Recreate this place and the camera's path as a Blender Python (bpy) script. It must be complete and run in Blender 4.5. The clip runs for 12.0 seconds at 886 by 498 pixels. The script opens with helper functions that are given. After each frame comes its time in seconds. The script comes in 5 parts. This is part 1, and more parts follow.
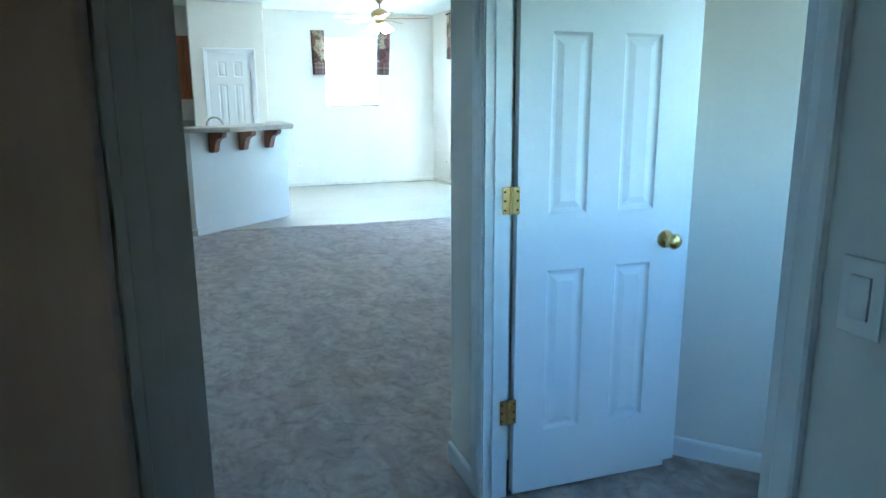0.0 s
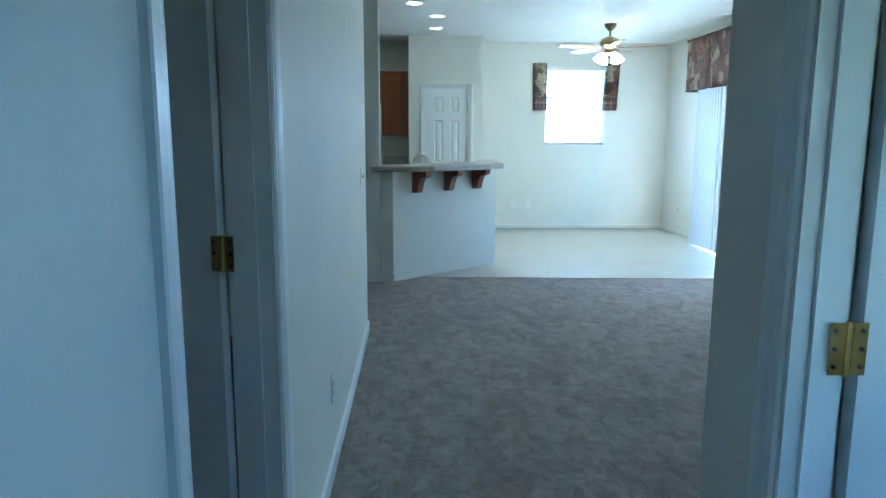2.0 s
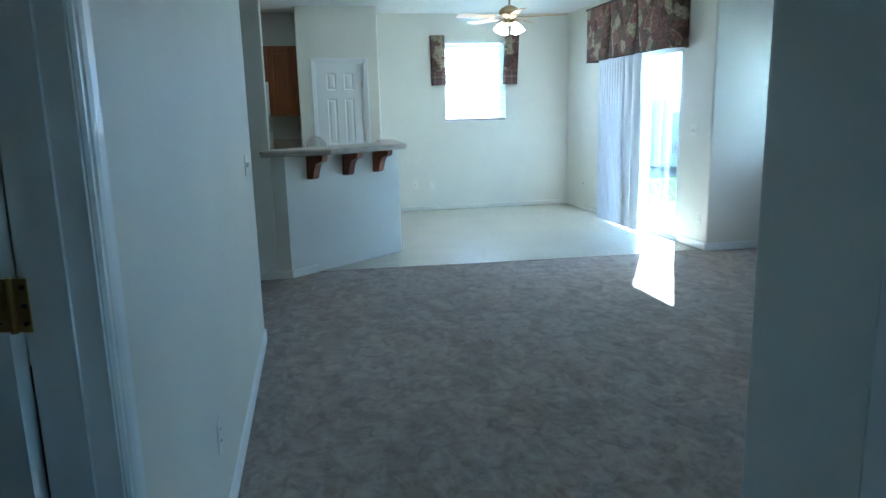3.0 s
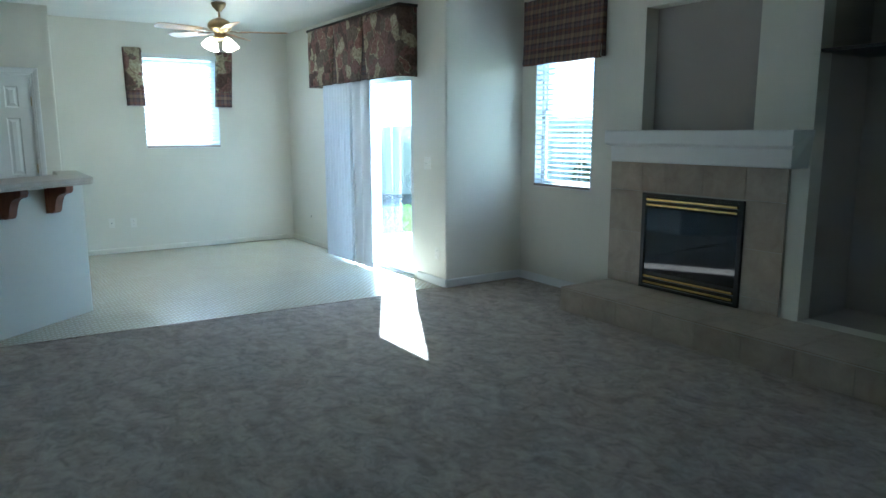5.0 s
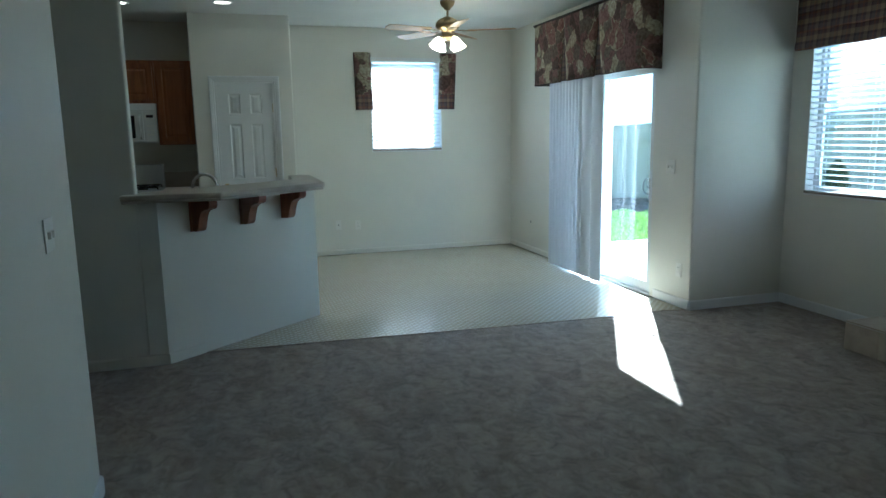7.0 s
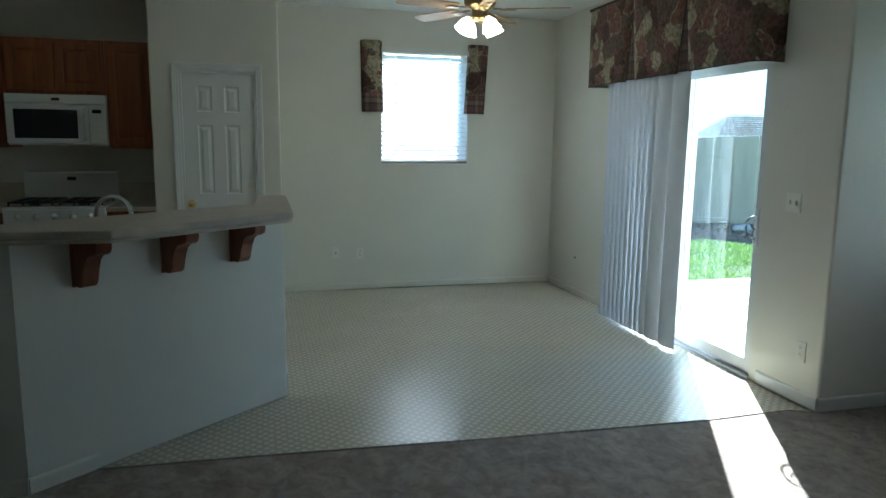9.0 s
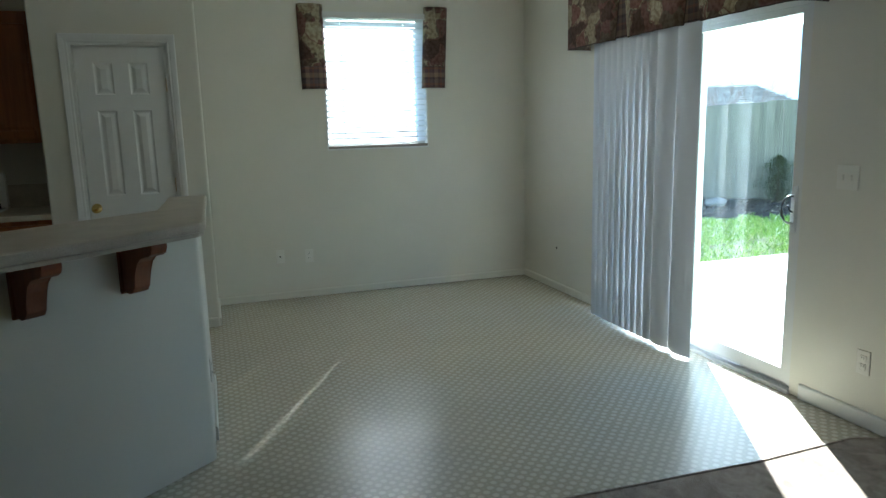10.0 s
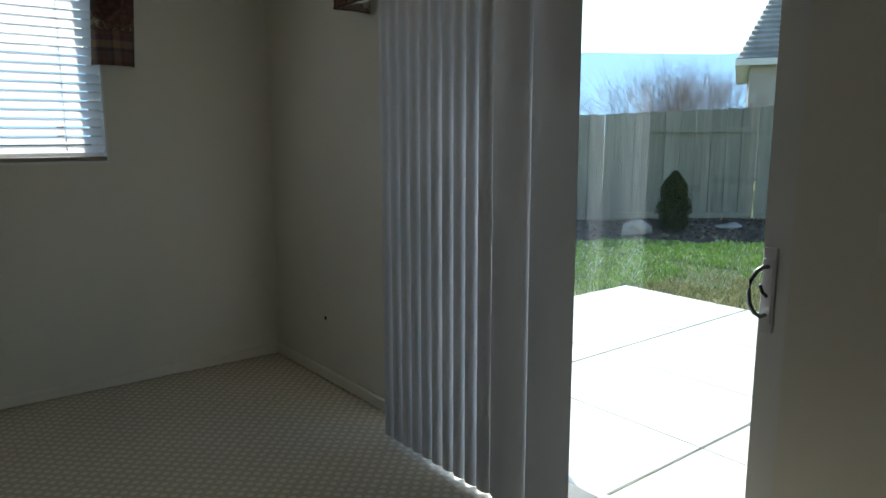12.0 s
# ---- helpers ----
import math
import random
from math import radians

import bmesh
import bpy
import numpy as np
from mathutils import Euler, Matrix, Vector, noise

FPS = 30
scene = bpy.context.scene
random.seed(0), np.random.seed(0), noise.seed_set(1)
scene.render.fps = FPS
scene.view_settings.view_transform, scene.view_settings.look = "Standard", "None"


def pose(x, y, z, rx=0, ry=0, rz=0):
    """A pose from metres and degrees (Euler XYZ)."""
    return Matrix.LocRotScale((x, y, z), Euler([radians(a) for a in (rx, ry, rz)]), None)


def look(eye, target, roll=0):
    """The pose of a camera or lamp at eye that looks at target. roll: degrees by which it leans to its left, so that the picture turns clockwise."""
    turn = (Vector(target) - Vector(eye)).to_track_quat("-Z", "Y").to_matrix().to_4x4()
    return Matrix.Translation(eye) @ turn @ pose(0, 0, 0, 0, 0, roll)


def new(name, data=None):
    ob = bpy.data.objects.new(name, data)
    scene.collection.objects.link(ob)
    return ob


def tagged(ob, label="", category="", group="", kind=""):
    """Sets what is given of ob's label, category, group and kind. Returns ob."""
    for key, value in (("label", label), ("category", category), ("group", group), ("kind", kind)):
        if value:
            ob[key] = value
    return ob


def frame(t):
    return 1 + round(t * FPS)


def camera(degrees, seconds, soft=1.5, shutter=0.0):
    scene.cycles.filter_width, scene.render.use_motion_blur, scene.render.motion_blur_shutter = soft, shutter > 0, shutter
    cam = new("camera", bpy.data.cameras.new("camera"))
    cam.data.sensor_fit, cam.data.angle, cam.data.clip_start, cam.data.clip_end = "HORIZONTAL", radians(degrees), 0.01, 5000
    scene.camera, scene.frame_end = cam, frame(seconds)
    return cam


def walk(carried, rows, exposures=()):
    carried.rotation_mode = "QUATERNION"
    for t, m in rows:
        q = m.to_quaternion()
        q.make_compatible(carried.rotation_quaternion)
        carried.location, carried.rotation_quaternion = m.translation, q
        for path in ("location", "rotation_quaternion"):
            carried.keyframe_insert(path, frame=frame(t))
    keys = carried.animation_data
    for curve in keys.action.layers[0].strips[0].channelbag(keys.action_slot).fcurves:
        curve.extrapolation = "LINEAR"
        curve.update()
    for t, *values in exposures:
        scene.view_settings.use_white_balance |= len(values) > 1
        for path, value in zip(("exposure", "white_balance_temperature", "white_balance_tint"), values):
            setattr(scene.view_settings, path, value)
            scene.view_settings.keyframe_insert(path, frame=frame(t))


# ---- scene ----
cam = camera(65.4, 12.0)
PATH = [
    (0, (0.067, 0.416, 1.399), (0.744, 2.249, 0.97), -0.3),
    (0.5, (0.189, 0.62, 1.408), (0.658, 2.53, 1.044), 0.3),
    (1, (0.257, 0.814, 1.418), (0.604, 2.759, 1.103), 0.0),
    (1.5, (0.339, 1.044, 1.417), (0.457, 3.018, 1.119), -0.6),
    (2, (0.343, 1.36, 1.413), (0.418, 3.331, 1.084), 0.2),
    (2.5, (0.323, 1.614, 1.434), (0.581, 3.566, 1.082), -0.3),
    (2.7, (0.334, 1.716, 1.418), (0.629, 3.658, 1.044), -0.9),
    (4.3, (0.406, 2.54, 1.395), (1.311, 4.276, 0.986), -0.8),
    (4.5, (0.443, 2.592, 1.436), (1.445, 4.275, 1.03), -0.8),
    (5, (0.544, 2.655, 1.445), (1.636, 4.297, 1.111), -0.1),
    (5.5, (0.604, 2.673, 1.491), (1.64, 4.367, 1.253), -0.1),
    (6, (0.598, 2.731, 1.497), (1.463, 4.512, 1.212), -0.6),
    (6.5, (0.587, 2.964, 1.471), (1.226, 4.83, 1.139), 0.5),
    (7, (0.6, 3.248, 1.455), (1.164, 5.138, 1.127), -1.0),
    (7.2, (0.64, 3.396, 1.437), (1.13, 5.306, 1.106), -1.5),
    (8.8, (1.044, 4.724, 1.471), (1.595, 6.622, 1.163), -0.4),
    (9, (1.088, 4.882, 1.478), (1.593, 6.793, 1.172), 0.7),
    (9.5, (1.17, 5.338, 1.462), (1.662, 7.249, 1.135), 0.9),
    (10, (1.275, 5.797, 1.448), (1.898, 7.664, 1.092), -1.5),
    (10.5, (1.421, 6.269, 1.444), (2.086, 8.11, 1.034), 0.4),
    (11, (1.616, 6.768, 1.427), (2.48, 8.529, 1.039), -1.1),
    (11.5, (1.88, 7.229, 1.419), (2.947, 8.886, 1.077), -1.0),
    (12, (2.245, 7.65, 1.397), (3.462, 9.203, 1.071), -0.1),
]
EXPOSURES = [(0.0, 4.95, 4400, -4), (0.3, 4.65, 4400, -4), (0.6, 4.35, 4430, -5), (1.0, 4.2, 4450, -5), (2.0, 4.2, 4400, -5), (2.7, 4.0, 4420, -5), (4.5, 3.42, 4700, -5), (5.0, 3.5, 4750, -5), (5.5, 3.25, 4780, -5), (7.0, 2.85, 4930, -5), (9.0, 2.36, 5280, -4), (9.6, 2.35, 5450, -3), (10.5, 2.2, 5650, -2), (11.0, 1.88, 5750, -1), (11.5, 1.38, 5950, 2), (12.0, 0.85, 6050, 4)]
walk(cam, [(t, look(eye, target, roll)) for t, eye, target, roll in PATH], EXPOSURES)

# ---- light and exposure ----
def aim(v):
    return Vector(v).to_track_quat("Z", "Y").to_matrix().to_4x4()


SUN_WAY = (0.408, 0.736, 0.575)
world = bpy.data.worlds.new("sky")
scene.world = world
world.use_nodes = True
wn = world.node_tree.nodes
sky = wn.new("ShaderNodeTexSky")
sky.sky_type, sky.sun_disc = "NISHITA", False
sky.sun_elevation, sky.sun_rotation = math.asin(0.575 / 1.019), math.atan2(0.408, 0.736)
sky.air_density, sky.dust_density = 1.2, 0.6
world.node_tree.links.new(sky.outputs[0], wn["Background"].inputs[0])
wn["Background"].inputs[1].default_value = 0.15
sun = new("sun", bpy.data.lights.new("sun", "SUN"))
sun.data.energy, sun.data.angle, sun.data.color = 5.0, radians(0.5), (1.0, 0.95, 0.88)
sun.matrix_world = aim(SUN_WAY)


# ---- materials ----
def mat(name, color, rough=0.6, metal=0.0, **kw):
    m = bpy.data.materials.new(name)
    m.use_nodes = True
    b = m.node_tree.nodes["Principled BSDF"]
    b.inputs["Base Color"].default_value = (*color, 1)
    b.inputs["Roughness"].default_value = rough
    b.inputs["Metallic"].default_value = metal
    for k, v in kw.items():
        b.inputs[k.replace("_", " ")].default_value = v
    return m


def nd(m, kind, **kw):
    n = m.node_tree.nodes.new(kind)
    for k, v in kw.items():
        if k in n.inputs:
            n.inputs[k].default_value = v
        else:
            setattr(n, k, v)
    return n


def link(m, a, b):
    m.node_tree.links.new(a, b)


def coords(m, scale=(1, 1, 1), rot=(0, 0, 0)):
    c, mp = nd(m, "ShaderNodeTexCoord"), nd(m, "ShaderNodeMapping")
    mp.inputs["Scale"].default_value, mp.inputs["Rotation"].default_value = scale, rot
    link(m, c.outputs["Object"], mp.inputs[0])
    return mp.outputs[0]


def tex(m, vec, scale, detail=3.0, rough=0.5, dist=0.0):
    n = nd(m, "ShaderNodeTexNoise")
    n.inputs["Scale"].default_value, n.inputs["Detail"].default_value = scale, detail
    n.inputs["Roughness"].default_value, n.inputs["Distortion"].default_value = rough, dist
    link(m, vec, n.inputs["Vector"])
    return n.outputs["Fac"]


def ramp(m, fac, stops, sharp=False):
    r = nd(m, "ShaderNodeValToRGB")
    r.color_ramp.interpolation = "CONSTANT" if sharp else "LINEAR"
    els = r.color_ramp.elements
    while len(els) < len(stops):
        els.new(0.5)
    for e, (p, c) in zip(els, stops):
        e.position, e.color = p, (*c, 1)
    link(m, fac, r.inputs[0])
    return r.outputs[0]


def mixed(m, fac, a, b, how="MIX"):
    n = nd(m, "ShaderNodeMix", data_type="RGBA", blend_type=how)
    for sock, v in ((n.inputs[0], fac), (n.inputs[6], a), (n.inputs[7], b)):
        if isinstance(v, (int, float)):
            sock.default_value = v
        elif isinstance(v, tuple):
            sock.default_value = (*v, 1)
        else:
            link(m, v, sock)
    return n.outputs[2]


def to_base(m, sock):
    link(m, sock, m.node_tree.nodes["Principled BSDF"].inputs["Base Color"])


def bump(m, fac, strength, dist):
    n = nd(m, "ShaderNodeBump")
    n.inputs["Strength"].default_value, n.inputs["Distance"].default_value = strength, dist
    link(m, fac, n.inputs["Height"])
    link(m, n.outputs[0], m.node_tree.nodes["Principled BSDF"].inputs["Normal"])


def painted(name, color, rough, grain=130, deep=0.0008, strength=0.35, vary=0.04):
    """Paint: a faint large variation and an orange-peel relief."""
    m = mat(name, color, rough)
    v = coords(m)
    c2 = tuple(c * (1 - vary) for c in color)
    to_base(m, ramp(m, tex(m, v, 1.7, 4), [(0.35, c2), (0.65, color)]))
    bump(m, tex(m, v, grain, 2), strength, deep)
    return m


WALL = painted("wall_paint", (0.75, 0.725, 0.645), 0.55)
CEIL = painted("ceiling_paint", (0.84, 0.84, 0.81), 0.7, 60, 0.0012)
TRIM = painted("trim_paint", (0.80, 0.80, 0.79), 0.32, 40, 0.0002, 0.2, 0.02)
# Darker than the walls: used on the recess linings and the starting casing.
TAUPE = painted("taupe_tone", (0.42, 0.38, 0.35), 0.6)
BRASS = mat("brass", (0.72, 0.52, 0.20), 0.22, 1.0)
CHROME = mat("chrome", (0.8, 0.8, 0.8), 0.12, 1.0)
WHITE = mat("white_enamel", (0.78, 0.78, 0.76), 0.25)
PLATE = mat("plate_plastic", (0.79, 0.77, 0.71), 0.35)
DARK = mat("dark_slot", (0.02, 0.02, 0.02), 0.5)
BLACK = mat("black_steel", (0.012, 0.012, 0.013), 0.3)
DARKGLASS = mat("dark_glass", (0.01, 0.012, 0.018), 0.04)
BULB = mat("lit_glass_shade", (0.9, 0.85, 0.75), 0.4)
BULB.node_tree.nodes["Principled BSDF"].inputs["Emission Color"].default_value = (1.0, 0.80, 0.55, 1)
BULB.node_tree.nodes["Principled BSDF"].inputs["Emission Strength"].default_value = 1.3
CANLIT = mat("lit_can_lens", (0.9, 0.85, 0.75), 0.4)
CANLIT.node_tree.nodes["Principled BSDF"].inputs["Emission Color"].default_value = (1.0, 0.86, 0.66, 1)
CANLIT.node_tree.nodes["Principled BSDF"].inputs["Emission Strength"].default_value = 0.9

CARPET = mat("carpet_pile", (0.30, 0.26, 0.225), 0.95)
v = coords(CARPET)
big = tex(CARPET, coords(CARPET, (1.15, 1, 1), (0, 0, 0.5)), 10.0, 8, 0.72, 1.1)
fine = tex(CARPET, v, 420, 2)
worn = tex(CARPET, coords(CARPET, (1.9, 0.9, 1), (0, 0, 0.75)), 2.6, 7, 0.68, 1.1)
col = ramp(CARPET, big, [(0.36, (0.145, 0.108, 0.085)), (0.50, (0.30, 0.24, 0.195)), (0.64, (0.40, 0.33, 0.275))])
col = mixed(CARPET, 0.75, col, ramp(CARPET, worn, [(0.42, (0.70, 0.62, 0.55)), (0.52, (1.10, 1.06, 1.02)), (0.70, (1.22, 1.18, 1.14))]), "MULTIPLY")
to_base(CARPET, mixed(CARPET, 0.30, col, ramp(CARPET, fine, [(0.3, (0.16, 0.14, 0.12)), (0.7, (0.62, 0.55, 0.49))])))
bump(CARPET, mixed(CARPET, 0.5, big, fine), 0.9, 0.006)
CARPET.node_tree.nodes["Principled BSDF"].inputs["Sheen Weight"].default_value = 0.15

VINYL = mat("vinyl_sheet", (0.6, 0.56, 0.46), 0.24)
v0 = coords(VINYL, (1, 1, 0.001), (0, 0, radians(45)))
vw = nd(VINYL, "ShaderNodeTexNoise")
vw.inputs["Scale"].default_value = 60
link(VINYL, v0, vw.inputs["Vector"])
v = mixed(VINYL, 0.010, v0, vw.outputs["Color"])
cells = nd(VINYL, "ShaderNodeTexVoronoi", voronoi_dimensions="2D", distance="EUCLIDEAN")
cells.inputs["Scale"].default_value, cells.inputs["Randomness"].default_value = 23.8, 0.16
link(VINYL, v, cells.inputs["Vector"])
petal = ramp(VINYL, cells.outputs["Distance"], [(0.0, (0.70, 0.66, 0.56)), (0.26, (0.68, 0.64, 0.535)), (0.36, (0.545, 0.50, 0.40)), (0.50, (0.50, 0.455, 0.36)), (0.62, (0.56, 0.51, 0.40))])
petal = mixed(VINYL, 0.7, petal, ramp(VINYL, tex(VINYL, coords(VINYL), 2.2, 4), [(0.35, (0.93, 0.92, 0.90)), (0.65, (1.0, 1.0, 1.0))]), "MULTIPLY")
to_base(VINYL, petal)
bump(VINYL, tex(VINYL, v, 30, 3), 0.12, 0.0012)
VINYL.node_tree.nodes["Principled BSDF"].inputs["Roughness"].default_value = 0.26


def wood(name, dark, light, rough=0.35, axis=2, scale=14):
    m = mat(name, light, rough)
    s = [9, 9, 9]
    s[axis] = 0.7
    v = coords(m, tuple(s))
    to_base(m, ramp(m, tex(m, v, scale / 9, 6, 0.6, 1.2), [(0.32, dark), (0.68, light)]))
    bump(m, tex(m, v, scale, 3), 0.2, 0.0006)
    return m


CABWOOD = wood("cabinet_oak", (0.17, 0.052, 0.015), (0.37, 0.125, 0.036))
CORBEL = wood("corbel_oak", (0.13, 0.040, 0.015), (0.25, 0.082, 0.030))
# Streaked brown that stands in for a leaf lying in shade.
SHADELEAF = wood("shade_brown_leaf", (0.34, 0.20, 0.145), (0.42, 0.27, 0.20), 0.5)
BLADE = wood("blade_wood", (0.40, 0.22, 0.09), (0.60, 0.36, 0.16), 0.35, 0)

STONE = mat("laminate_top", (0.55, 0.50, 0.43), 0.35)
v = coords(STONE)
to_base(STONE, mixed(STONE, 0.22, ramp(STONE, tex(STONE, v, 9, 5), [(0.3, (0.45, 0.385, 0.31)), (0.7, (0.58, 0.51, 0.42))]),
                     ramp(STONE, tex(STONE, v, 260, 2), [(0.35, (0.30, 0.26, 0.22)), (0.6, (0.66, 0.62, 0.55))])))

TILE = mat("beige_tile", (0.42, 0.35, 0.28), 0.42)
v = coords(TILE)
info = nd(TILE, "ShaderNodeObjectInfo")
t1 = ramp(TILE, tex(TILE, v, 7, 6, 0.65, 0.6), [(0.3, (0.33, 0.27, 0.21)), (0.7, (0.47, 0.40, 0.32))])
to_base(TILE, mixed(TILE, 0.15, t1, ramp(TILE, info.outputs["Random"], [(0, (0.2, 0.16, 0.12)), (1, (0.6, 0.5, 0.4))])))
bump(TILE, tex(TILE, v, 60, 3), 0.3, 0.0008)
GROUT = painted("grout", (0.50, 0.46, 0.40), 0.9)

FLORAL = mat("floral_fabric", (0.3, 0.2, 0.15), 0.9)
v = coords(FLORAL, (1, 1, 1))
warp = nd(FLORAL, "ShaderNodeTexVoronoi", feature="SMOOTH_F1")
warp.inputs["Scale"].default_value = 9.0
warp.inputs["Smoothness"].default_value = 0.25
nn = nd(FLORAL, "ShaderNodeTexNoise")
nn.inputs["Scale"].default_value = 14
link(FLORAL, v, nn.inputs["Vector"])
sh = mixed(FLORAL, 0.08, v, nn.outputs["Color"])
link(FLORAL, sh, warp.inputs["Vector"])
floral = ramp(FLORAL, warp.outputs["Color"], [(0.0, (0.095, 0.055, 0.045)), (0.26, (0.19, 0.10, 0.085)), (0.42, (0.15, 0.115, 0.085)),
                                              (0.54, (0.40, 0.35, 0.24)), (0.66, (0.24, 0.125, 0.10)), (0.80, (0.46, 0.41, 0.29))], True)
detail = ramp(FLORAL, tex(FLORAL, v, 38, 3), [(0.38, (0.50, 0.40, 0.34)), (0.58, (1.0, 1.0, 1.0))])
to_base(FLORAL, mixed(FLORAL, 0.8, floral, detail, "MULTIPLY"))
bump(FLORAL, tex(FLORAL, v, 500, 2), 0.3, 0.0005)


def plaid(name, along, tone=1.0):
    """Plaid cloth: bands over z and over the axis named."""
    m = mat(name, (0.2, 0.12, 0.1), 0.9)
    v = coords(m)
    sep = nd(m, "ShaderNodeSeparateXYZ")
    link(m, v, sep.inputs[0])
    out = []
    for sock, s, ph in ((sep.outputs[along], 9.0, 0.2), (sep.outputs[2], 7.5, 0.1)):
        a = nd(m, "ShaderNodeMath", operation="MULTIPLY_ADD")
        a.inputs[1].default_value, a.inputs[2].default_value = s, ph
        link(m, sock, a.inputs[0])
        f = nd(m, "ShaderNodeMath", operation="FRACT")
        link(m, a.outputs[0], f.inputs[0])
        out.append(f.outputs[0])
    cols = [(0, (0.21 * tone, 0.145 * tone, 0.10 * tone)), (0.28, (0.085 * tone, 0.050 * tone, 0.055 * tone)), (0.5, (0.17 * tone, 0.075 * tone, 0.05 * tone)),
            (0.62, (0.10 * tone, 0.075 * tone, 0.075 * tone)), (0.86, (0.045 * tone, 0.03 * tone, 0.04 * tone))]
    a, b = ramp(m, out[0], cols, True), ramp(m, out[1], cols, True)
    to_base(m, mixed(m, 0.55, a, b))
    bump(m, tex(m, v, 500, 2), 0.3, 0.0005)
    return m


PLAID_Y = plaid("plaid_shade_cloth", 1, 1.35)
PLAID_X = plaid("plaid_band_cloth", 0, 1.3)
# Darker copy of the plaid: the shade inside the pleats is in its colour.
PLEAT_SHADE = plaid("shaded_pleat_plaid", 1, 0.75)

VANE = mat("vinyl_vane", (0.68, 0.71, 0.78), 0.42)
VANE.node_tree.nodes["Principled BSDF"].inputs["Transmission Weight"].default_value = 0.0
SLAT = mat("blind_slat", (0.82, 0.82, 0.79), 0.4)
for m_, w_ in ((VANE, 0.008), (SLAT, 0.82)):
    out_ = m_.node_tree.nodes["Material Output"]
    tr = nd(m_, "ShaderNodeBsdfTranslucent")
    tr.inputs[0].default_value = (0.8, 0.8, 0.82, 1)
    mx = nd(m_, "ShaderNodeMixShader")
    mx.inputs[0].default_value = w_
    link(m_, m_.node_tree.nodes["Principled BSDF"].outputs[0], mx.inputs[1])
    link(m_, tr.outputs[0], mx.inputs[2])
    link(m_, mx.outputs[0], out_.inputs[0])

RAILM = mat("blind_rail", (0.26, 0.22, 0.18), 0.4)
GLASS = bpy.data.materials.new("window_glass")
GLASS.use_nodes = True
gn = GLASS.node_tree.nodes
gn.remove(gn["Principled BSDF"])
g1, g2, g3, g4 = gn.new("ShaderNodeBsdfTransparent"), gn.new("ShaderNodeBsdfGlossy"), gn.new("ShaderNodeMixShader"), gn.new("ShaderNodeLayerWeight")
g1.inputs[0].default_value = (0.93, 0.96, 0.95, 1)
g2.inputs["Roughness"].default_value = 0.0
g5, g6 = gn.new("ShaderNodeMath"), gn.new("ShaderNodeMath")
g5.operation, g6.operation = "POWER", "MULTIPLY_ADD"
g5.inputs[1].default_value, g6.inputs[1].default_value, g6.inputs[2].default_value = 5.0, 0.9, 0.04
link(GLASS, g4.outputs["Facing"], g5.inputs[0])
link(GLASS, g5.outputs[0], g6.inputs[0])
link(GLASS, g6.outputs[0], g3.inputs[0])
link(GLASS, g1.outputs[0], g3.inputs[1])
link(GLASS, g2.outputs[0], g3.inputs[2])
link(GLASS, g3.outputs[0], gn["Material Output"].inputs[0])

CONCRETE = mat("patio_concrete", (0.55, 0.53, 0.49), 0.9)
v = coords(CONCRETE)
to_base(CONCRETE, mixed(CONCRETE, 0.4, ramp(CONCRETE, tex(CONCRETE, v, 1.5, 6), [(0.3, (0.68, 0.66, 0.62)), (0.7, (0.79, 0.77, 0.73))]),
                        ramp(CONCRETE, tex(CONCRETE, v, 120, 3), [(0.3, (0.5, 0.48, 0.45)), (0.7, (0.72, 0.70, 0.66))])))
bump(CONCRETE, tex(CONCRETE, v, 90, 4), 0.4, 0.002)
SOIL = mat("soil_and_turf", (0.08, 0.09, 0.03), 0.95)
v = coords(SOIL)
to_base(SOIL, ramp(SOIL, tex(SOIL, v, 2.5, 8, 0.7), [(0.35, (0.06, 0.055, 0.03)), (0.5, (0.07, 0.10, 0.025)), (0.7, (0.13, 0.15, 0.05))]))
bump(SOIL, tex(SOIL, v, 40, 4), 0.8, 0.02)
GRASS = mat("grass_blade", (0.10, 0.16, 0.03), 0.36)
gi = nd(GRASS, "ShaderNodeNewGeometry")
# The last, near-white stop paints sun glints onto a few blades.
to_base(GRASS, ramp(GRASS, gi.outputs["Random Per Island"], [(0.0, (0.15, 0.26, 0.05)), (0.45, (0.33, 0.50, 0.11)), (0.80, (0.48, 0.56, 0.20)), (0.94, (0.58, 0.55, 0.36)), (0.96, (0.85, 0.88, 0.80))]))
DRYGRASS = mat("dry_grass_blade", (0.4, 0.35, 0.2), 0.5)
gi = nd(DRYGRASS, "ShaderNodeNewGeometry")
to_base(DRYGRASS, ramp(DRYGRASS, gi.outputs["Random Per Island"], [(0.0, (0.20, 0.24, 0.07)), (0.4, (0.40, 0.36, 0.17)), (1.0, (0.62, 0.55, 0.36))]))
BARK = mat("bark_dark", (0.10, 0.075, 0.055), 0.9)
MULCH = mat("bark_mulch", (0.07, 0.05, 0.04), 0.95)
v = coords(MULCH)
to_base(MULCH, ramp(MULCH, tex(MULCH, v, 30, 5), [(0.35, (0.035, 0.028, 0.022)), (0.7, (0.13, 0.10, 0.08))]))
bump(MULCH, tex(MULCH, v, 30, 5), 0.9, 0.03)
FENCE = mat("fence_board", (0.30, 0.29, 0.24), 0.9)
v = coords(FENCE, (9, 9, 0.8))
fi = nd(FENCE, "ShaderNodeObjectInfo")
f1 = ramp(FENCE, tex(FENCE, v, 2.2, 6), [(0.3, (0.18, 0.17, 0.14)), (0.7, (0.30, 0.29, 0.245))])
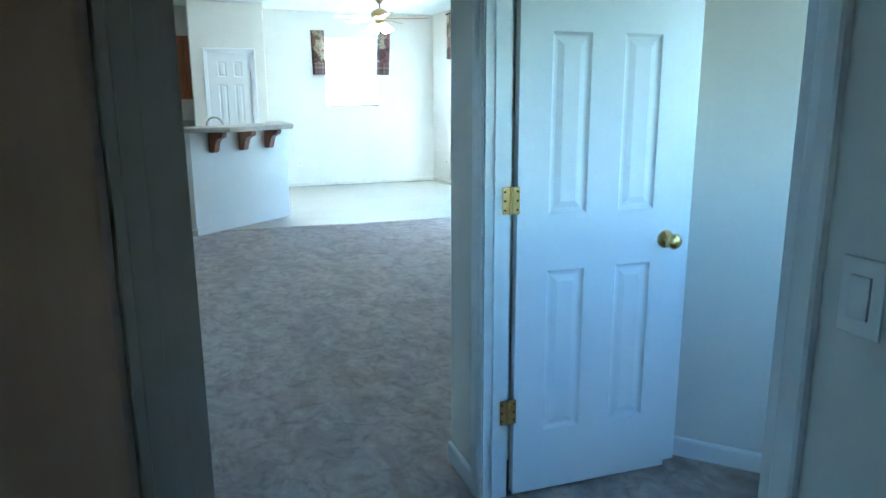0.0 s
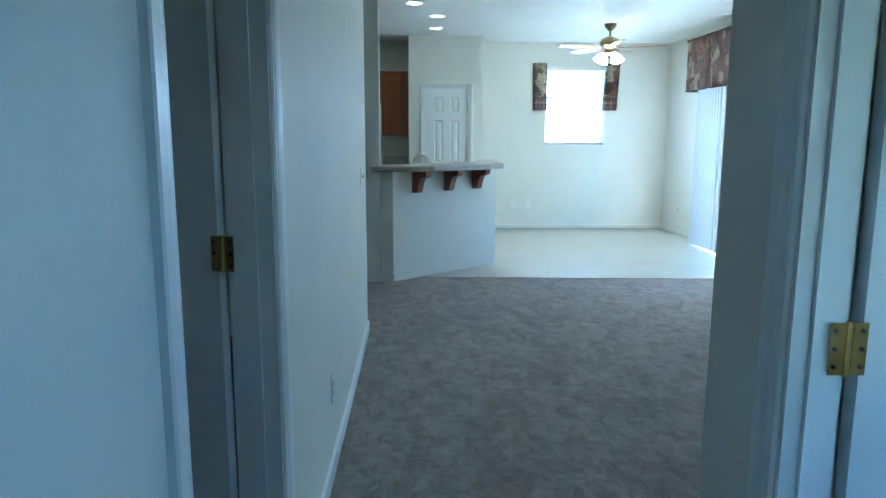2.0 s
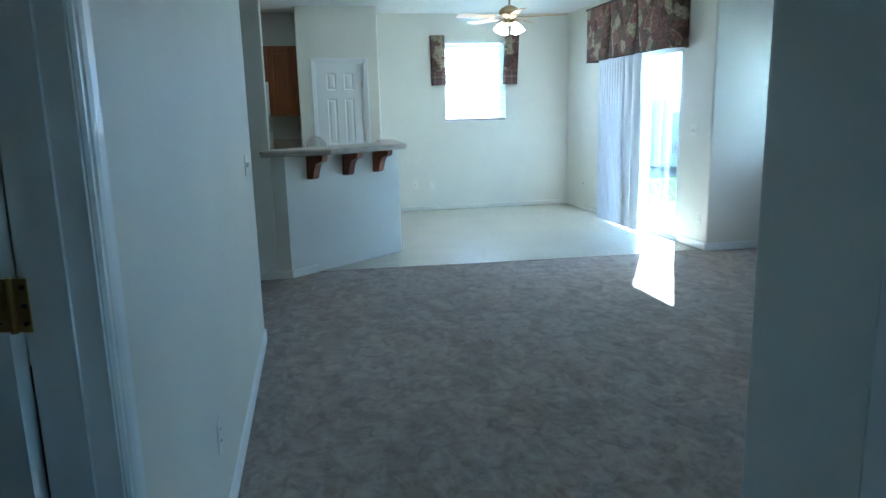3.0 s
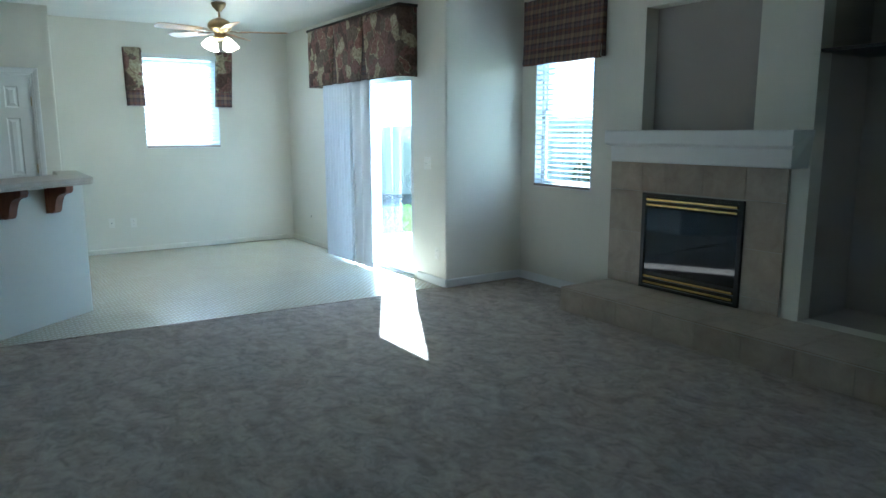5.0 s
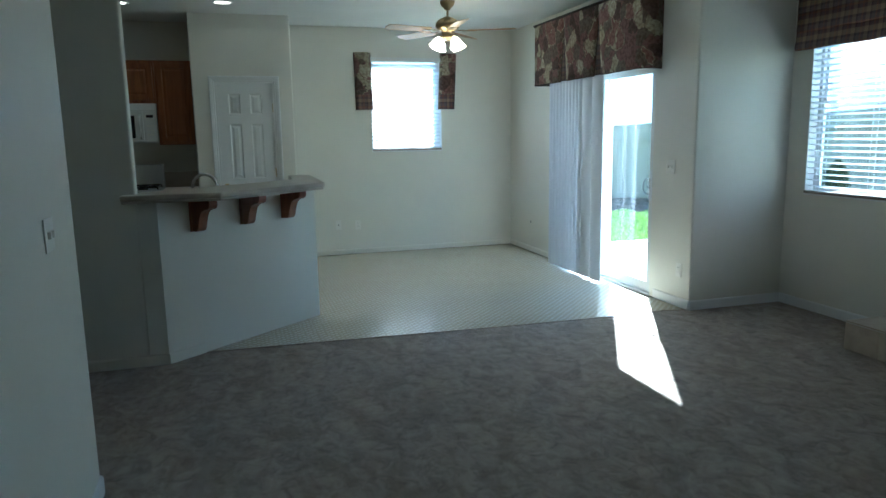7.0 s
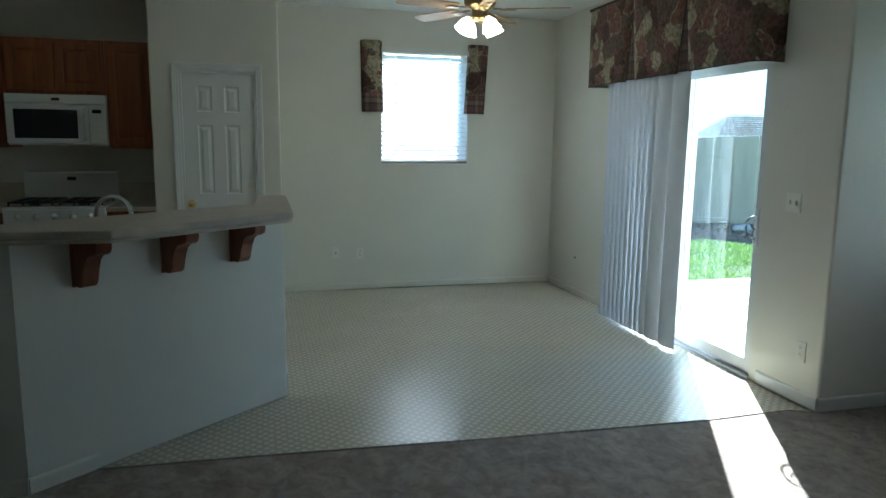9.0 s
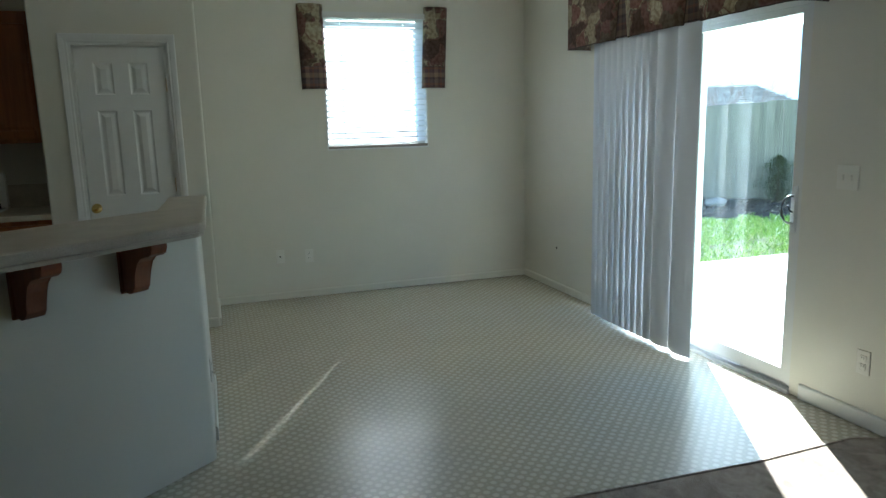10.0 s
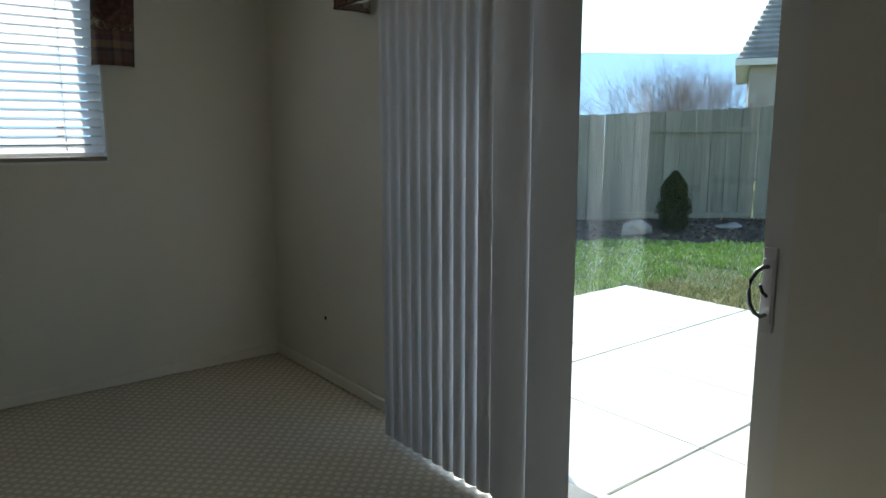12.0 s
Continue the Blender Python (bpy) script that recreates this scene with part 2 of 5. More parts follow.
to_base(FENCE, mixed(FENCE, 0.25, f1, ramp(FENCE, fi.outputs["Random"], [(0, (0.13, 0.125, 0.10)), (1, (0.42, 0.40, 0.35))])))
LEAF = mat("evergreen_leaf", (0.035, 0.06, 0.02), 0.75)
li = nd(LEAF, "ShaderNodeNewGeometry")
to_base(LEAF, ramp(LEAF, li.outputs["Random Per Island"], [(0, (0.018, 0.028, 0.010)), (1, (0.075, 0.085, 0.035))]))
ROCK = painted("pale_rock", (0.34, 0.32, 0.30), 0.9, 20, 0.01, 0.8, 0.3)
STUCCO = painted("stucco", (0.48, 0.44, 0.40), 0.9, 60, 0.003, 0.6, 0.1)
SHINGLE = painted("grey_roofing", (0.50, 0.50, 0.51), 0.85, 50, 0.004, 0.7, 0.35)
FASCIA = mat("white_fascia", (0.75, 0.74, 0.72), 0.5)
# Blue base and emission stand in for the haze before the hills.
HILL = mat("hill_haze_glow", (0.16, 0.24, 0.36), 1.0)
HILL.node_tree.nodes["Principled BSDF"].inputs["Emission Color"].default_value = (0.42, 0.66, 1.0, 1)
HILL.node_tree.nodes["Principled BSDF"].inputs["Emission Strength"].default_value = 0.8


# ---- mesh helpers ----
def box(bm, x0, x1, y0, y1, z0, z1, m=None):
    vs = [bm.verts.new(p) for p in ((x0, y0, z0), (x1, y0, z0), (x1, y1, z0), (x0, y1, z0), (x0, y0, z1), (x1, y0, z1), (x1, y1, z1), (x0, y1, z1))]
    if m is not None:
        for q in vs:
            q.co = m @ q.co
    for f in ((3, 2, 1, 0), (4, 5, 6, 7), (0, 1, 5, 4), (1, 2, 6, 5), (2, 3, 7, 6), (3, 0, 4, 7)):
        bm.faces.new([vs[i] for i in f])
    return vs


def part(name, bm, material, parent=None, label="", smooth=False, bevel=0.0, at=None):
    if bevel:
        bmesh.ops.bevel(bm, geom=list(bm.edges), offset=bevel, segments=2, affect="EDGES", profile=0.6)
    bmesh.ops.recalc_face_normals(bm, faces=bm.faces)
    me = bpy.data.meshes.new(name)
    for f in bm.faces:
        f.smooth = smooth
    bm.to_mesh(me)
    bm.free()
    me.materials.append(material)
    ob = new(name, me)
    if parent is not None:
        ob.parent = parent
    if at is not None:
        ob.matrix_basis = at
    if label:
        tagged(ob, label)
    return ob


def boxpart(name, dims, material, parent=None, label="", bevel=0.0, at=None):
    bm = bmesh.new()
    box(bm, *dims)
    return part(name, bm, material, parent, label, False, bevel, at)


def structure(name, bm, material, label, category, smooth=False, bevel=0.0):
    return tagged(part(name, bm, material, None, "", smooth, bevel), label, category, "", "structure")


def thing(name, m, label, category, group=""):
    ob = new(name)
    ob.empty_display_size = 0.1
    ob.matrix_basis = m
    return tagged(ob, label, category, group)


def tube(bm, pts, r, sides=10, radii=None):
    """A tube along points; radii: one for each point."""
    rings = []
    for i, p in enumerate(pts):
        a = Vector(pts[max(i - 1, 0)])
        b = Vector(pts[min(i + 1, len(pts) - 1)])
        q = (b - a).to_track_quat("Z", "Y")
        rr = radii[i] if radii else r
        rings.append([bm.verts.new(Vector(p) + q @ Vector((rr * math.cos(2 * math.pi * k / sides), rr * math.sin(2 * math.pi * k / sides), 0))) for k in range(sides)])
    for r0, r1 in zip(rings, rings[1:]):
        for k in range(sides):
            bm.faces.new((r0[k], r0[(k + 1) % sides], r1[(k + 1) % sides], r1[k]))
    bm.faces.new(rings[0][::-1])
    bm.faces.new(rings[-1])


def lathe(bm, prof, sides=20, m=None):
    rings = []
    for r, z in prof:
        ring = [bm.verts.new((max(r, 0.0004) * math.cos(2 * math.pi * k / sides), max(r, 0.0004) * math.sin(2 * math.pi * k / sides), z)) for k in range(sides)]
        if m is not None:
            for q in ring:
                q.co = m @ q.co
        rings.append(ring)
    for r0, r1 in zip(rings, rings[1:]):
        for k in range(sides):
            bm.faces.new((r0[k], r0[(k + 1) % sides], r1[(k + 1) % sides], r1[k]))
    bm.faces.new(rings[0][::-1])
    bm.faces.new(rings[-1])


def prism(bm, poly, z0, z1):
    """A plate with the outline poly (x, y), counter-clockwise, from z0 to z1."""
    a = [bm.verts.new((x, y, z0)) for x, y in poly]
    b = [bm.verts.new((x, y, z1)) for x, y in poly]
    n = len(poly)
    bm.faces.new(a[::-1])
    bm.faces.new(b)
    for i in range(n):
        bm.faces.new((a[i], a[(i + 1) % n], b[(i + 1) % n], b[i]))


# ---- structure ----
HX, PX, EX, WX = -0.015, 0.955, 4.085, 4.98
HALL_END, KITCH, PIER, FARY, PANY, CEILZ = 6.231, 7.93, 7.93, 11.735, 11.08, 2.735
T = 0.14


def wall_boxes(bm, axis, face, back, lo, hi, z0, z1, holes=()):
    """Wall between the planes face and back of the axis, from lo to hi along the other; holes: (lo, hi, z0, z1)."""
    def put(a, b, c, d):
        if b - a > 0.001 and d - c > 0.001:
            f, g = min(face, back), max(face, back)
            box(bm, f, g, a, b, c, d) if axis == "x" else box(bm, a, b, f, g, c, d)
    at = lo
    for a, b, c, d in sorted(holes):
        put(at, a, z0, z1)
        put(a, b, z0, c)
        put(a, b, d, z1)
        at = b
    put(at, hi, z0, z1)


def wall(name, axis, face, back, lo, hi, label, z0=0.0, z1=CEILZ, holes=(), material=None, round_ends=0.0):
    bm = bmesh.new()
    wall_boxes(bm, axis, face, back, lo, hi, z0, z1, holes)
    if round_ends:
        es = [e for e in bm.edges if abs(e.verts[0].co.z - e.verts[1].co.z) > 1.0]
        bmesh.ops.bevel(bm, geom=es, offset=round_ends, segments=4, affect="EDGES", profile=0.5)
    return structure(name, bm, material or WALL, label, "wall")


LDOOR = (2.365, 3.100, 0.0, 2.045)
DWIN = (2.250, 3.140, 1.258, 2.388)
SL = (8.50, 10.33, 0.0, 2.03)
W2 = (6.985, 7.725, 0.935, 2.36)
NI = (5.475, 6.447, 1.40, 2.400)
AL = (3.60, 5.060, 0.195, 2.405)
PD = (0.452, 1.062, 0.0, 2.045)

wall("wall_hall_left", "x", HX, HX - 0.115, 0.905, HALL_END, "off-white painted hall wall with a doorway", holes=[LDOOR], round_ends=0.012)
wall("wall_kitchen_side", "y", KITCH, KITCH + 0.115, -2.6, -0.002, "off-white painted wall between living room and kitchen", round_ends=0.014)
wall("wall_entry", "x", -2.6, -2.74, -1.5, 11.9, "plain off-white wall that closes the kitchen")
wall("wall_north", "y", FARY, FARY + T, -2.6, EX + T, "off-white painted dining wall with a window", holes=[DWIN])
wall("wall_slider", "x", EX, EX + T, PIER + 0.14, FARY, "off-white painted wall with a sliding glass door", holes=[SL])
bm = bmesh.new()
box(bm, EX, WX + T, PIER, PIER + 0.14, 0, CEILZ)
es = [e for e in bm.edges if abs(e.verts[0].co.z - e.verts[1].co.z) > 1 and e.verts[0].co.x < EX + 0.01 and e.verts[0].co.y < PIER + 0.01]
bmesh.ops.bevel(bm, geom=es, offset=0.016, segments=5, affect="EDGES", profile=0.5)
structure("wall_return", bm, WALL, "off-white painted return wall with a rounded corner", "wall")
bm = bmesh.new()
# The last hole is an unseen opening, added to bounce sun into the room.
wall_boxes(bm, "x", WX, WX + T, 2.66, PIER, 0, CEILZ, holes=[W2, NI, AL, (2.95, 3.35, 1.1, 1.9)])
structure("wall_east", bm, WALL, "off-white painted fireplace wall with a window and niches", "wall")
for n, (a, b, c, d), deep, m_ in (("niche_lining", NI, 0.16, TAUPE), ("alcove_lining", AL, 0.62, TAUPE)):
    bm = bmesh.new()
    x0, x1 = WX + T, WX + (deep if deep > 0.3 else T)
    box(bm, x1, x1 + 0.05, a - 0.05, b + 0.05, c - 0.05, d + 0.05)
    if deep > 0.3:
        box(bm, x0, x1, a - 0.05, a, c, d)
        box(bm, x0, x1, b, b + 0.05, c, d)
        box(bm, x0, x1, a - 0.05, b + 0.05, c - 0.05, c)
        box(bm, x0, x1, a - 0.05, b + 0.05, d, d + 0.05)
    structure(n, bm, m_, "darker taupe lining of a recess in the wall", "wall")

# pantry block with its door opening
bm = bmesh.new()
wall_boxes(bm, "y", PANY, PANY + 0.115, 0.228, 1.262, 0, CEILZ, holes=[PD])
box(bm, 1.147, 1.262, PANY + 0.115, FARY, 0, CEILZ)
box(bm, 0.228, 0.343, PANY + 0.115, FARY, 0, CEILZ)
es = [e for e in bm.edges if abs(e.verts[0].co.z - e.verts[1].co.z) > 1 and e.verts[0].co.y < PANY + 0.01 and (e.verts[0].co.x > 1.25 or e.verts[0].co.x < 0.24)]
bmesh.ops.bevel(bm, geom=es, offset=0.014, segments=4, affect="EDGES", profile=0.5)
structure("wall_pantry", bm, WALL, "off-white painted pantry wall with rounded corners", "wall")

# stub between hall and side room, and the wall that goes on from it
bm = bmesh.new()
box(bm, PX, 1.045, 2.445, 2.745, 0, CEILZ)
es = [e for e in bm.edges if abs(e.verts[0].co.z - e.verts[1].co.z) > 1 and e.verts[0].co.x < 0.96 and e.verts[0].co.y > 2.7]
bmesh.ops.bevel(bm, geom=es, offset=0.014, segments=4, affect="EDGES", profile=0.5)
wall_boxes(bm, "y", 2.66, 2.745, 1.045, 5.1, 0, CEILZ)
box(bm, PX, 1.045, 1.223, 2.445, 2.045, CEILZ)
structure("wall_stub", bm, WALL, "off-white painted wall end beside the hall", "wall")
bm = bmesh.new()
box(bm, PX, 1.045, -1.5, 1.223, 0, CEILZ)
structure("wall_hall_right", bm, WALL, "off-white painted wall with a light switch", "wall")
bm = bmesh.new()
box(bm, 0, 0.9, 0, 0.12, 0, CEILZ, Matrix.Translation((1.715, 2.563, 0)) @ Matrix.Rotation(radians(-46.8), 4, "Z"))
# Unseen openings, added to light the open door and the hall wall.
wall_boxes(bm, "x", 2.37, 2.49, 0.0, 2.05, 0, CEILZ, holes=[(1.35, 1.75, 1.1, 1.95)])
wall_boxes(bm, "y", -0.1, 0.0, 1.045, 2.49, 0, CEILZ, holes=[(1.50, 1.95, 1.15, 1.82)])
structure("wall_side_room", bm, WALL, "off-white painted angled wall of the side room", "wall")
bm = bmesh.new()
box(bm, -1.30, 0.060, 0.795, 0.905, 0, CEILZ)
box(bm, -1.42, -1.30, -1.6, 0.905, 0, CEILZ)
box(bm, -1.30, -0.13, 0.905, 2.0, 0, 0.01)
# Small unseen opening, added for dim light on the starting doorway.
wall_boxes(bm, "y", -1.6, -1.5, -1.30, PX, 0, CEILZ, holes=[(0.0, 0.17, 1.3, 1.52)])
structure("wall_bedroom", bm, WALL, "plain painted walls around the starting doorway", "wall")
bm = bmesh.new()
box(bm, -2.74, -0.30, 2.0, 2.1, 0, CEILZ)
box(bm, -2.6, -0.13, HALL_END - 0.115, HALL_END, 0, CEILZ)
box(bm, -2.6, -2.5, 2.1, HALL_END, 0, CEILZ)
structure("wall_left_room", bm, WALL, "plain walls of the room beside the hall", "wall")
bm = bmesh.new()
box(bm, -2.8, 2.55, -1.7, 2.6, CEILZ, CEILZ + 0.12)
box(bm, -2.8, 5.15, 2.6, 8.08, CEILZ, CEILZ + 0.12)
box(bm, -2.8, 4.26, 8.08, 11.9, CEILZ, CEILZ + 0.12)
structure("ceiling", bm, CEIL, "white lightly textured ceiling", "ceiling")

# floors
bm = bmesh.new()
prism(bm, [(-2.74, -1.7), (2.45, -1.7), (2.45, 2.65), (5.0, 2.65), (5.0, PIER + 0.01), (4.03, PIER + 0.01), (3.93, 7.985), (3.40, 7.962), (2.10, 8.012), (1.10, 8.072), (0.34, 8.100), (0.0, 7.98), (-2.74, 7.98)], -0.08, 0.0)
structure("floor_carpet", bm, CARPET, "taupe cut-pile carpet with brushed patches", "floor")
bm = bmesh.new()
prism(bm, [(-2.74, 7.98), (0.0, 7.98), (0.34, 8.100), (1.10, 8.072), (2.10, 8.012), (3.40, 7.962), (3.93, 7.985), (4.03, PIER + 0.01), (EX + T, PIER + 0.01), (EX + T, FARY + T), (-2.74, FARY + T)], -0.08, -0.006)
structure("floor_vinyl", bm, VINYL, "cream patterned sheet vinyl floor, glossy", "floor")
bm = bmesh.new()
tube(bm, [(0.34, 8.100, -0.002), (1.10, 8.072, -0.002), (2.10, 8.012, -0.002), (3.40, 7.962, -0.002), (3.93, 7.985, -0.002), (4.07, 7.93, -0.002)], 0.008, 8)
structure("carpet_edge", bm, CARPET, "turned carpet edge against the vinyl", "trim", True)


def baseboard(name, p, q, side, h=0.078, t=0.012, paint=None):
    """From p to q; side: the way (x, y) that it faces."""
    p, q, s = Vector((*p, 0)), Vector((*q, 0)), Vector((*side, 0)).normalized()
    bm = bmesh.new()
    prof = [(0, 0), (t, 0), (t, h - 0.012), (t * 0.75, h - 0.004), (t * 0.3, h), (0, h)]
    rings = [[bm.verts.new(e + s * a + Vector((0, 0, b))) for a, b in prof] for e in (p, q)]
    for i in range(len(prof)):
        j = (i + 1) % len(prof)
        bm.faces.new((rings[0][i], rings[0][j], rings[1][j], rings[1][i]))
    bm.faces.new(rings[0])
    bm.faces.new(rings[1][::-1])
    return structure(name, bm, WALL if h < 0.075 else TRIM, "baseboard painted like the wall" if h < 0.075 else "white painted baseboard", "baseboard")


H, I = Vector((0.115, 7.930, 0)), Vector((1.203, 8.853, 0))
dn = Vector((I.y - H.y, -(I.x - H.x), 0)).normalized()
du = (I - H).normalized()
baseboard("baseboard", (HX, 3.172), (HX, HALL_END), (1, 0))
baseboard("baseboard", (HX, 0.905), (HX, 2.295), (1, 0))
baseboard("baseboard", (HX, HALL_END), (-0.13, HALL_END), (0, 1))
baseboard("baseboard", (-2.6, KITCH), (0.115, KITCH), (0, -1), 0.07)
baseboard("baseboard", tuple((H)[:2]), tuple((H + du * 0.30)[:2]), tuple(dn[:2]), 0.07)
baseboard("baseboard", (EX, 8.43), (EX, PIER), (-1, 0))
baseboard("baseboard", (EX, FARY), (EX, 10.40), (-1, 0), 0.06)
baseboard("baseboard", (EX, PIER), (WX, PIER), (0, -1))
baseboard("baseboard", (WX, PIER), (WX, 6.75), (-1, 0))
baseboard("baseboard", (1.262, FARY), (EX, FARY), (0, -1), 0.06)
baseboard("baseboard", (1.262, PANY + 0.01), (1.262, FARY), (1, 0), 0.06)
baseboard("baseboard", (1.13, PANY), (1.25, PANY), (0, -1), 0.07)
baseboard("baseboard", (1.205, 9.05), (1.205, 9.80), (1, 0), 0.07)
baseboard("baseboard", (PX, 2.510), (PX, 2.745), (-1, 0))
a = Vector((1.715, 2.563, 0))
d43 = Vector((math.cos(radians(-46.8)), math.sin(radians(-46.8)), 0))
baseboard("baseboard", tuple(a[:2]), tuple((a + d43 * 0.9)[:2]), (d43.y, -d43.x))


def casing(name, axis, plane, out, lo, hi, top, w=0.058, t=0.017):
    """Moulded casing round a doorway that reaches the floor; out: the way it faces along the axis."""
    bm = bmesh.new()
    prof = [(0, 0.004), (0.006, 0.010), (0.018, 0.010), (0.024, 0.013), (0.040, 0.016), (w - 0.006, t), (w, t * 0.8), (w, 0)]
    prof = [(0, 0)] + prof
    def P(s, z, d):
        return (plane + out * d, s, z) if axis == "x" else (s, plane + out * d, z)
    path = [(lo, 0, -1, 0), (lo, top, -1, 1), (hi, top, 1, 1), (hi, 0, 1, 0)]
    rings = [[bm.verts.new(P(s + ds * a, z + dz * a, d)) for a, d in prof] for s, z, ds, dz in path]
    for r0, r1 in zip(rings, rings[1:]):
        for i in range(len(prof)):
            j = (i + 1) % len(prof)
            bm.faces.new((r0[i], r0[j], r1[j], r1[i]))
    bm.faces.new(rings[0])
    bm.faces.new(rings[-1][::-1])
    return structure(name, bm, TRIM, "white moulded door casing", "trim")


def jamb(name, axis, f, b, lo, hi, top, t=0.018):
    """Flat lining of a doorway with its stop."""
    bm = bmesh.new()
    f, b = min(f, b), max(f, b)
    mid = (f + b) / 2
    for a, c, z0, z1 in ((lo, lo + t, 0, top), (hi - t, hi, 0, top), (lo + t, hi - t, top - t, top)):
        box(bm, f, b, a, c, z0, z1) if axis == "x" else box(bm, a, c, f, b, z0, z1)
    for a, c, z0, z1 in ((lo + t, lo + t + 0.011, 0, top - t), (hi - t - 0.011, hi - t, 0, top - t)):
        box(bm, mid - 0.016, mid + 0.016, a, c, z0, z1) if axis == "x" else box(bm, a, c, mid - 0.016, mid + 0.016, z0, z1)
    return structure(name, bm, TRIM, "white painted door jamb", "trim")


casing("trim_left_doorway", "x", HX, 1, LDOOR[0] + 0.008, LDOOR[1] - 0.008, 2.037, 0.078)
jamb("jamb_left_doorway", "x", HX + 0.001, HX - 0.116, LDOOR[0], LDOOR[1], 2.045)
casing("trim_pantry", "y", PANY, -1, PD[0], PD[1], 2.045)
jamb("jamb_pantry", "y", PANY - 0.001, PANY + 0.116, PD[0], PD[1], 2.045)
casing("trim_side_room", "x", PX, -1, 1.231, 2.437, 2.037, 0.068)
jamb("jamb_side_room", "x", PX - 0.001, 1.046, 1.223, 2.445, 2.045)
# The taupe puts shade into this casing's colour; the other casings are white.
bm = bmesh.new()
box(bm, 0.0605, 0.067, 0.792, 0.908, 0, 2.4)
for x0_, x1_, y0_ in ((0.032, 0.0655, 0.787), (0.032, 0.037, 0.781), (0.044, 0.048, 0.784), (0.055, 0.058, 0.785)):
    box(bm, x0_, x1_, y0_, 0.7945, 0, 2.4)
structure("trim_start_doorway", bm, TAUPE, "starting doorway casing, its taupe standing in for shade", "trim")
bm = bmesh.new()
box(bm, 1.728, 1.780, 2.44, 2.66, 0, 2.1)
structure("trim_side_wall", bm, TRIM, "white painted upright trim behind the open door", "trim", False, 0.004)


# ---- doors ----
def panel_part(parent, x0, x1, z0, z1, y, sign):
    bm = bmesh.new()
    rings = []
    for ins, dep in ((0, 0), (0.006, 0.006), (0.012, 0.009), (0.020, 0.009), (0.042, 0.002)):
        yy = y - sign * dep
        rings.append([bm.verts.new(p) for p in ((x0 + ins, yy, z0 + ins), (x1 - ins, yy, z0 + ins), (x1 - ins, yy, z1 - ins), (x0 + ins, yy, z1 - ins))])
    for r0, r1 in zip(rings, rings[1:]):
        for k in range(4):
            bm.faces.new((r0[k], r0[(k + 1) % 4], r1[(k + 1) % 4], r1[k]))
    bm.faces.new(rings[-1])
    return part("door_panel", bm, TRIM, parent)


def hinge_part(parent, x, y, z, leaves=True):
    bm = bmesh.new()
    tube(bm, [(x, y, z - 0.046), (x, y, z + 0.046)], 0.0065, 10)
    if leaves:
        box(bm, x - 0.030, x - 0.004, y - 0.001, y + 0.002, z - 0.044, z + 0.044)
        box(bm, x + 0.004, x + 0.030, y - 0.001, y + 0.002, z - 0.044, z + 0.044)
    h = part("hinge", bm, BRASS, parent, "brass butt hinge", False)
    if not leaves:
        return h
    bm = bmesh.new()
    for dx in (-0.022, 0.022):
        for dz in (-0.03, 0, 0.03):
            lathe(bm, [(0.0035, 0), (0.0035, 0.0022)], 8, Matrix.Translation((x + dx, y - 0.001, z + dz)) @ Matrix.Rotation(radians(90), 4, "X"))
    part("hinge_screw", bm, DARK, h)
    return h


def knob_part(parent, x, z, y0=0.0, sign=-1):
    bm = bmesh.new()
    m = Matrix.Translation((x, y0, z)) @ Matrix.Rotation(radians(90 if sign < 0 else -90), 4, "X")
    lathe(bm, [(0.033, 0), (0.033, 0.004), (0.027, 0.010), (0.012, 0.014), (0.011, 0.030), (0.020, 0.036), (0.027, 0.046), (0.028, 0.056), (0.022, 0.066), (0.008, 0.070)], 22, m)
    return part("door_knob", bm, BRASS, parent, "polished brass door knob", True)


def panel_door(name, m, w, label, knob_x, hinge_x, knob_z=0.905, both=True, h=2.02, hinges=(0.365, 1.06, 1.755)):
    """Six-panel door; its face towards -y lies in the plane y = 0 of the pose m, its lower corner at x = 0."""
    d = thing(name, m, label, "door")
    s, mu, t = 0.112, 0.122 if w > 0.6 else 0.100, 0.035
    pw = (w - 2 * s - mu) / 2
    rows = [(0.228, 0.812), (1.003, 1.585), (1.692, 1.905)]
    bm = bmesh.new()
    box(bm, 0, s, 0, t, 0, h)
    box(bm, w - s, w, 0, t, 0, h)
    box(bm, s + pw, s + pw + mu, 0, t, 0, h)
    zs = [0] + [z for r in rows for z in r] + [h]
    for x0 in (s, s + pw + mu):
        for z0, z1 in zip(zs[::2], zs[1::2]):
            box(bm, x0, x0 + pw, 0, t, z0, z1)
        for z0, z1 in rows:
            box(bm, x0, x0 + pw, 0.0125, t - 0.0125, z0, z1)
    part("door_leaf", bm, TRIM, d)
    for x0 in (s, s + pw + mu):
        for z0, z1 in rows:
            panel_part(d, x0, x0 + pw, z0, z1, 0, -1)
            if both:
                panel_part(d, x0, x0 + pw, z0, z1, t, 1)
    if knob_x is not None:
        knob_part(d, knob_x, knob_z)
    for z in hinges:
        hinge_part(d, hinge_x, -0.004, z, both)
    return d


panel_door("open_door", pose(1.063, 2.412, 0.015, 0, 0, -2.0), 0.628, "white six-panel door standing open into the side room", 0.574, -0.024, 0.890, hinges=(0.320, 1.057, 1.79))
panel_door("pantry_door", pose(0.4745, PANY + 0.02, 0.012), 0.5655, "white six-panel pantry door, closed", 0.040, 0.570, 0.92, False)
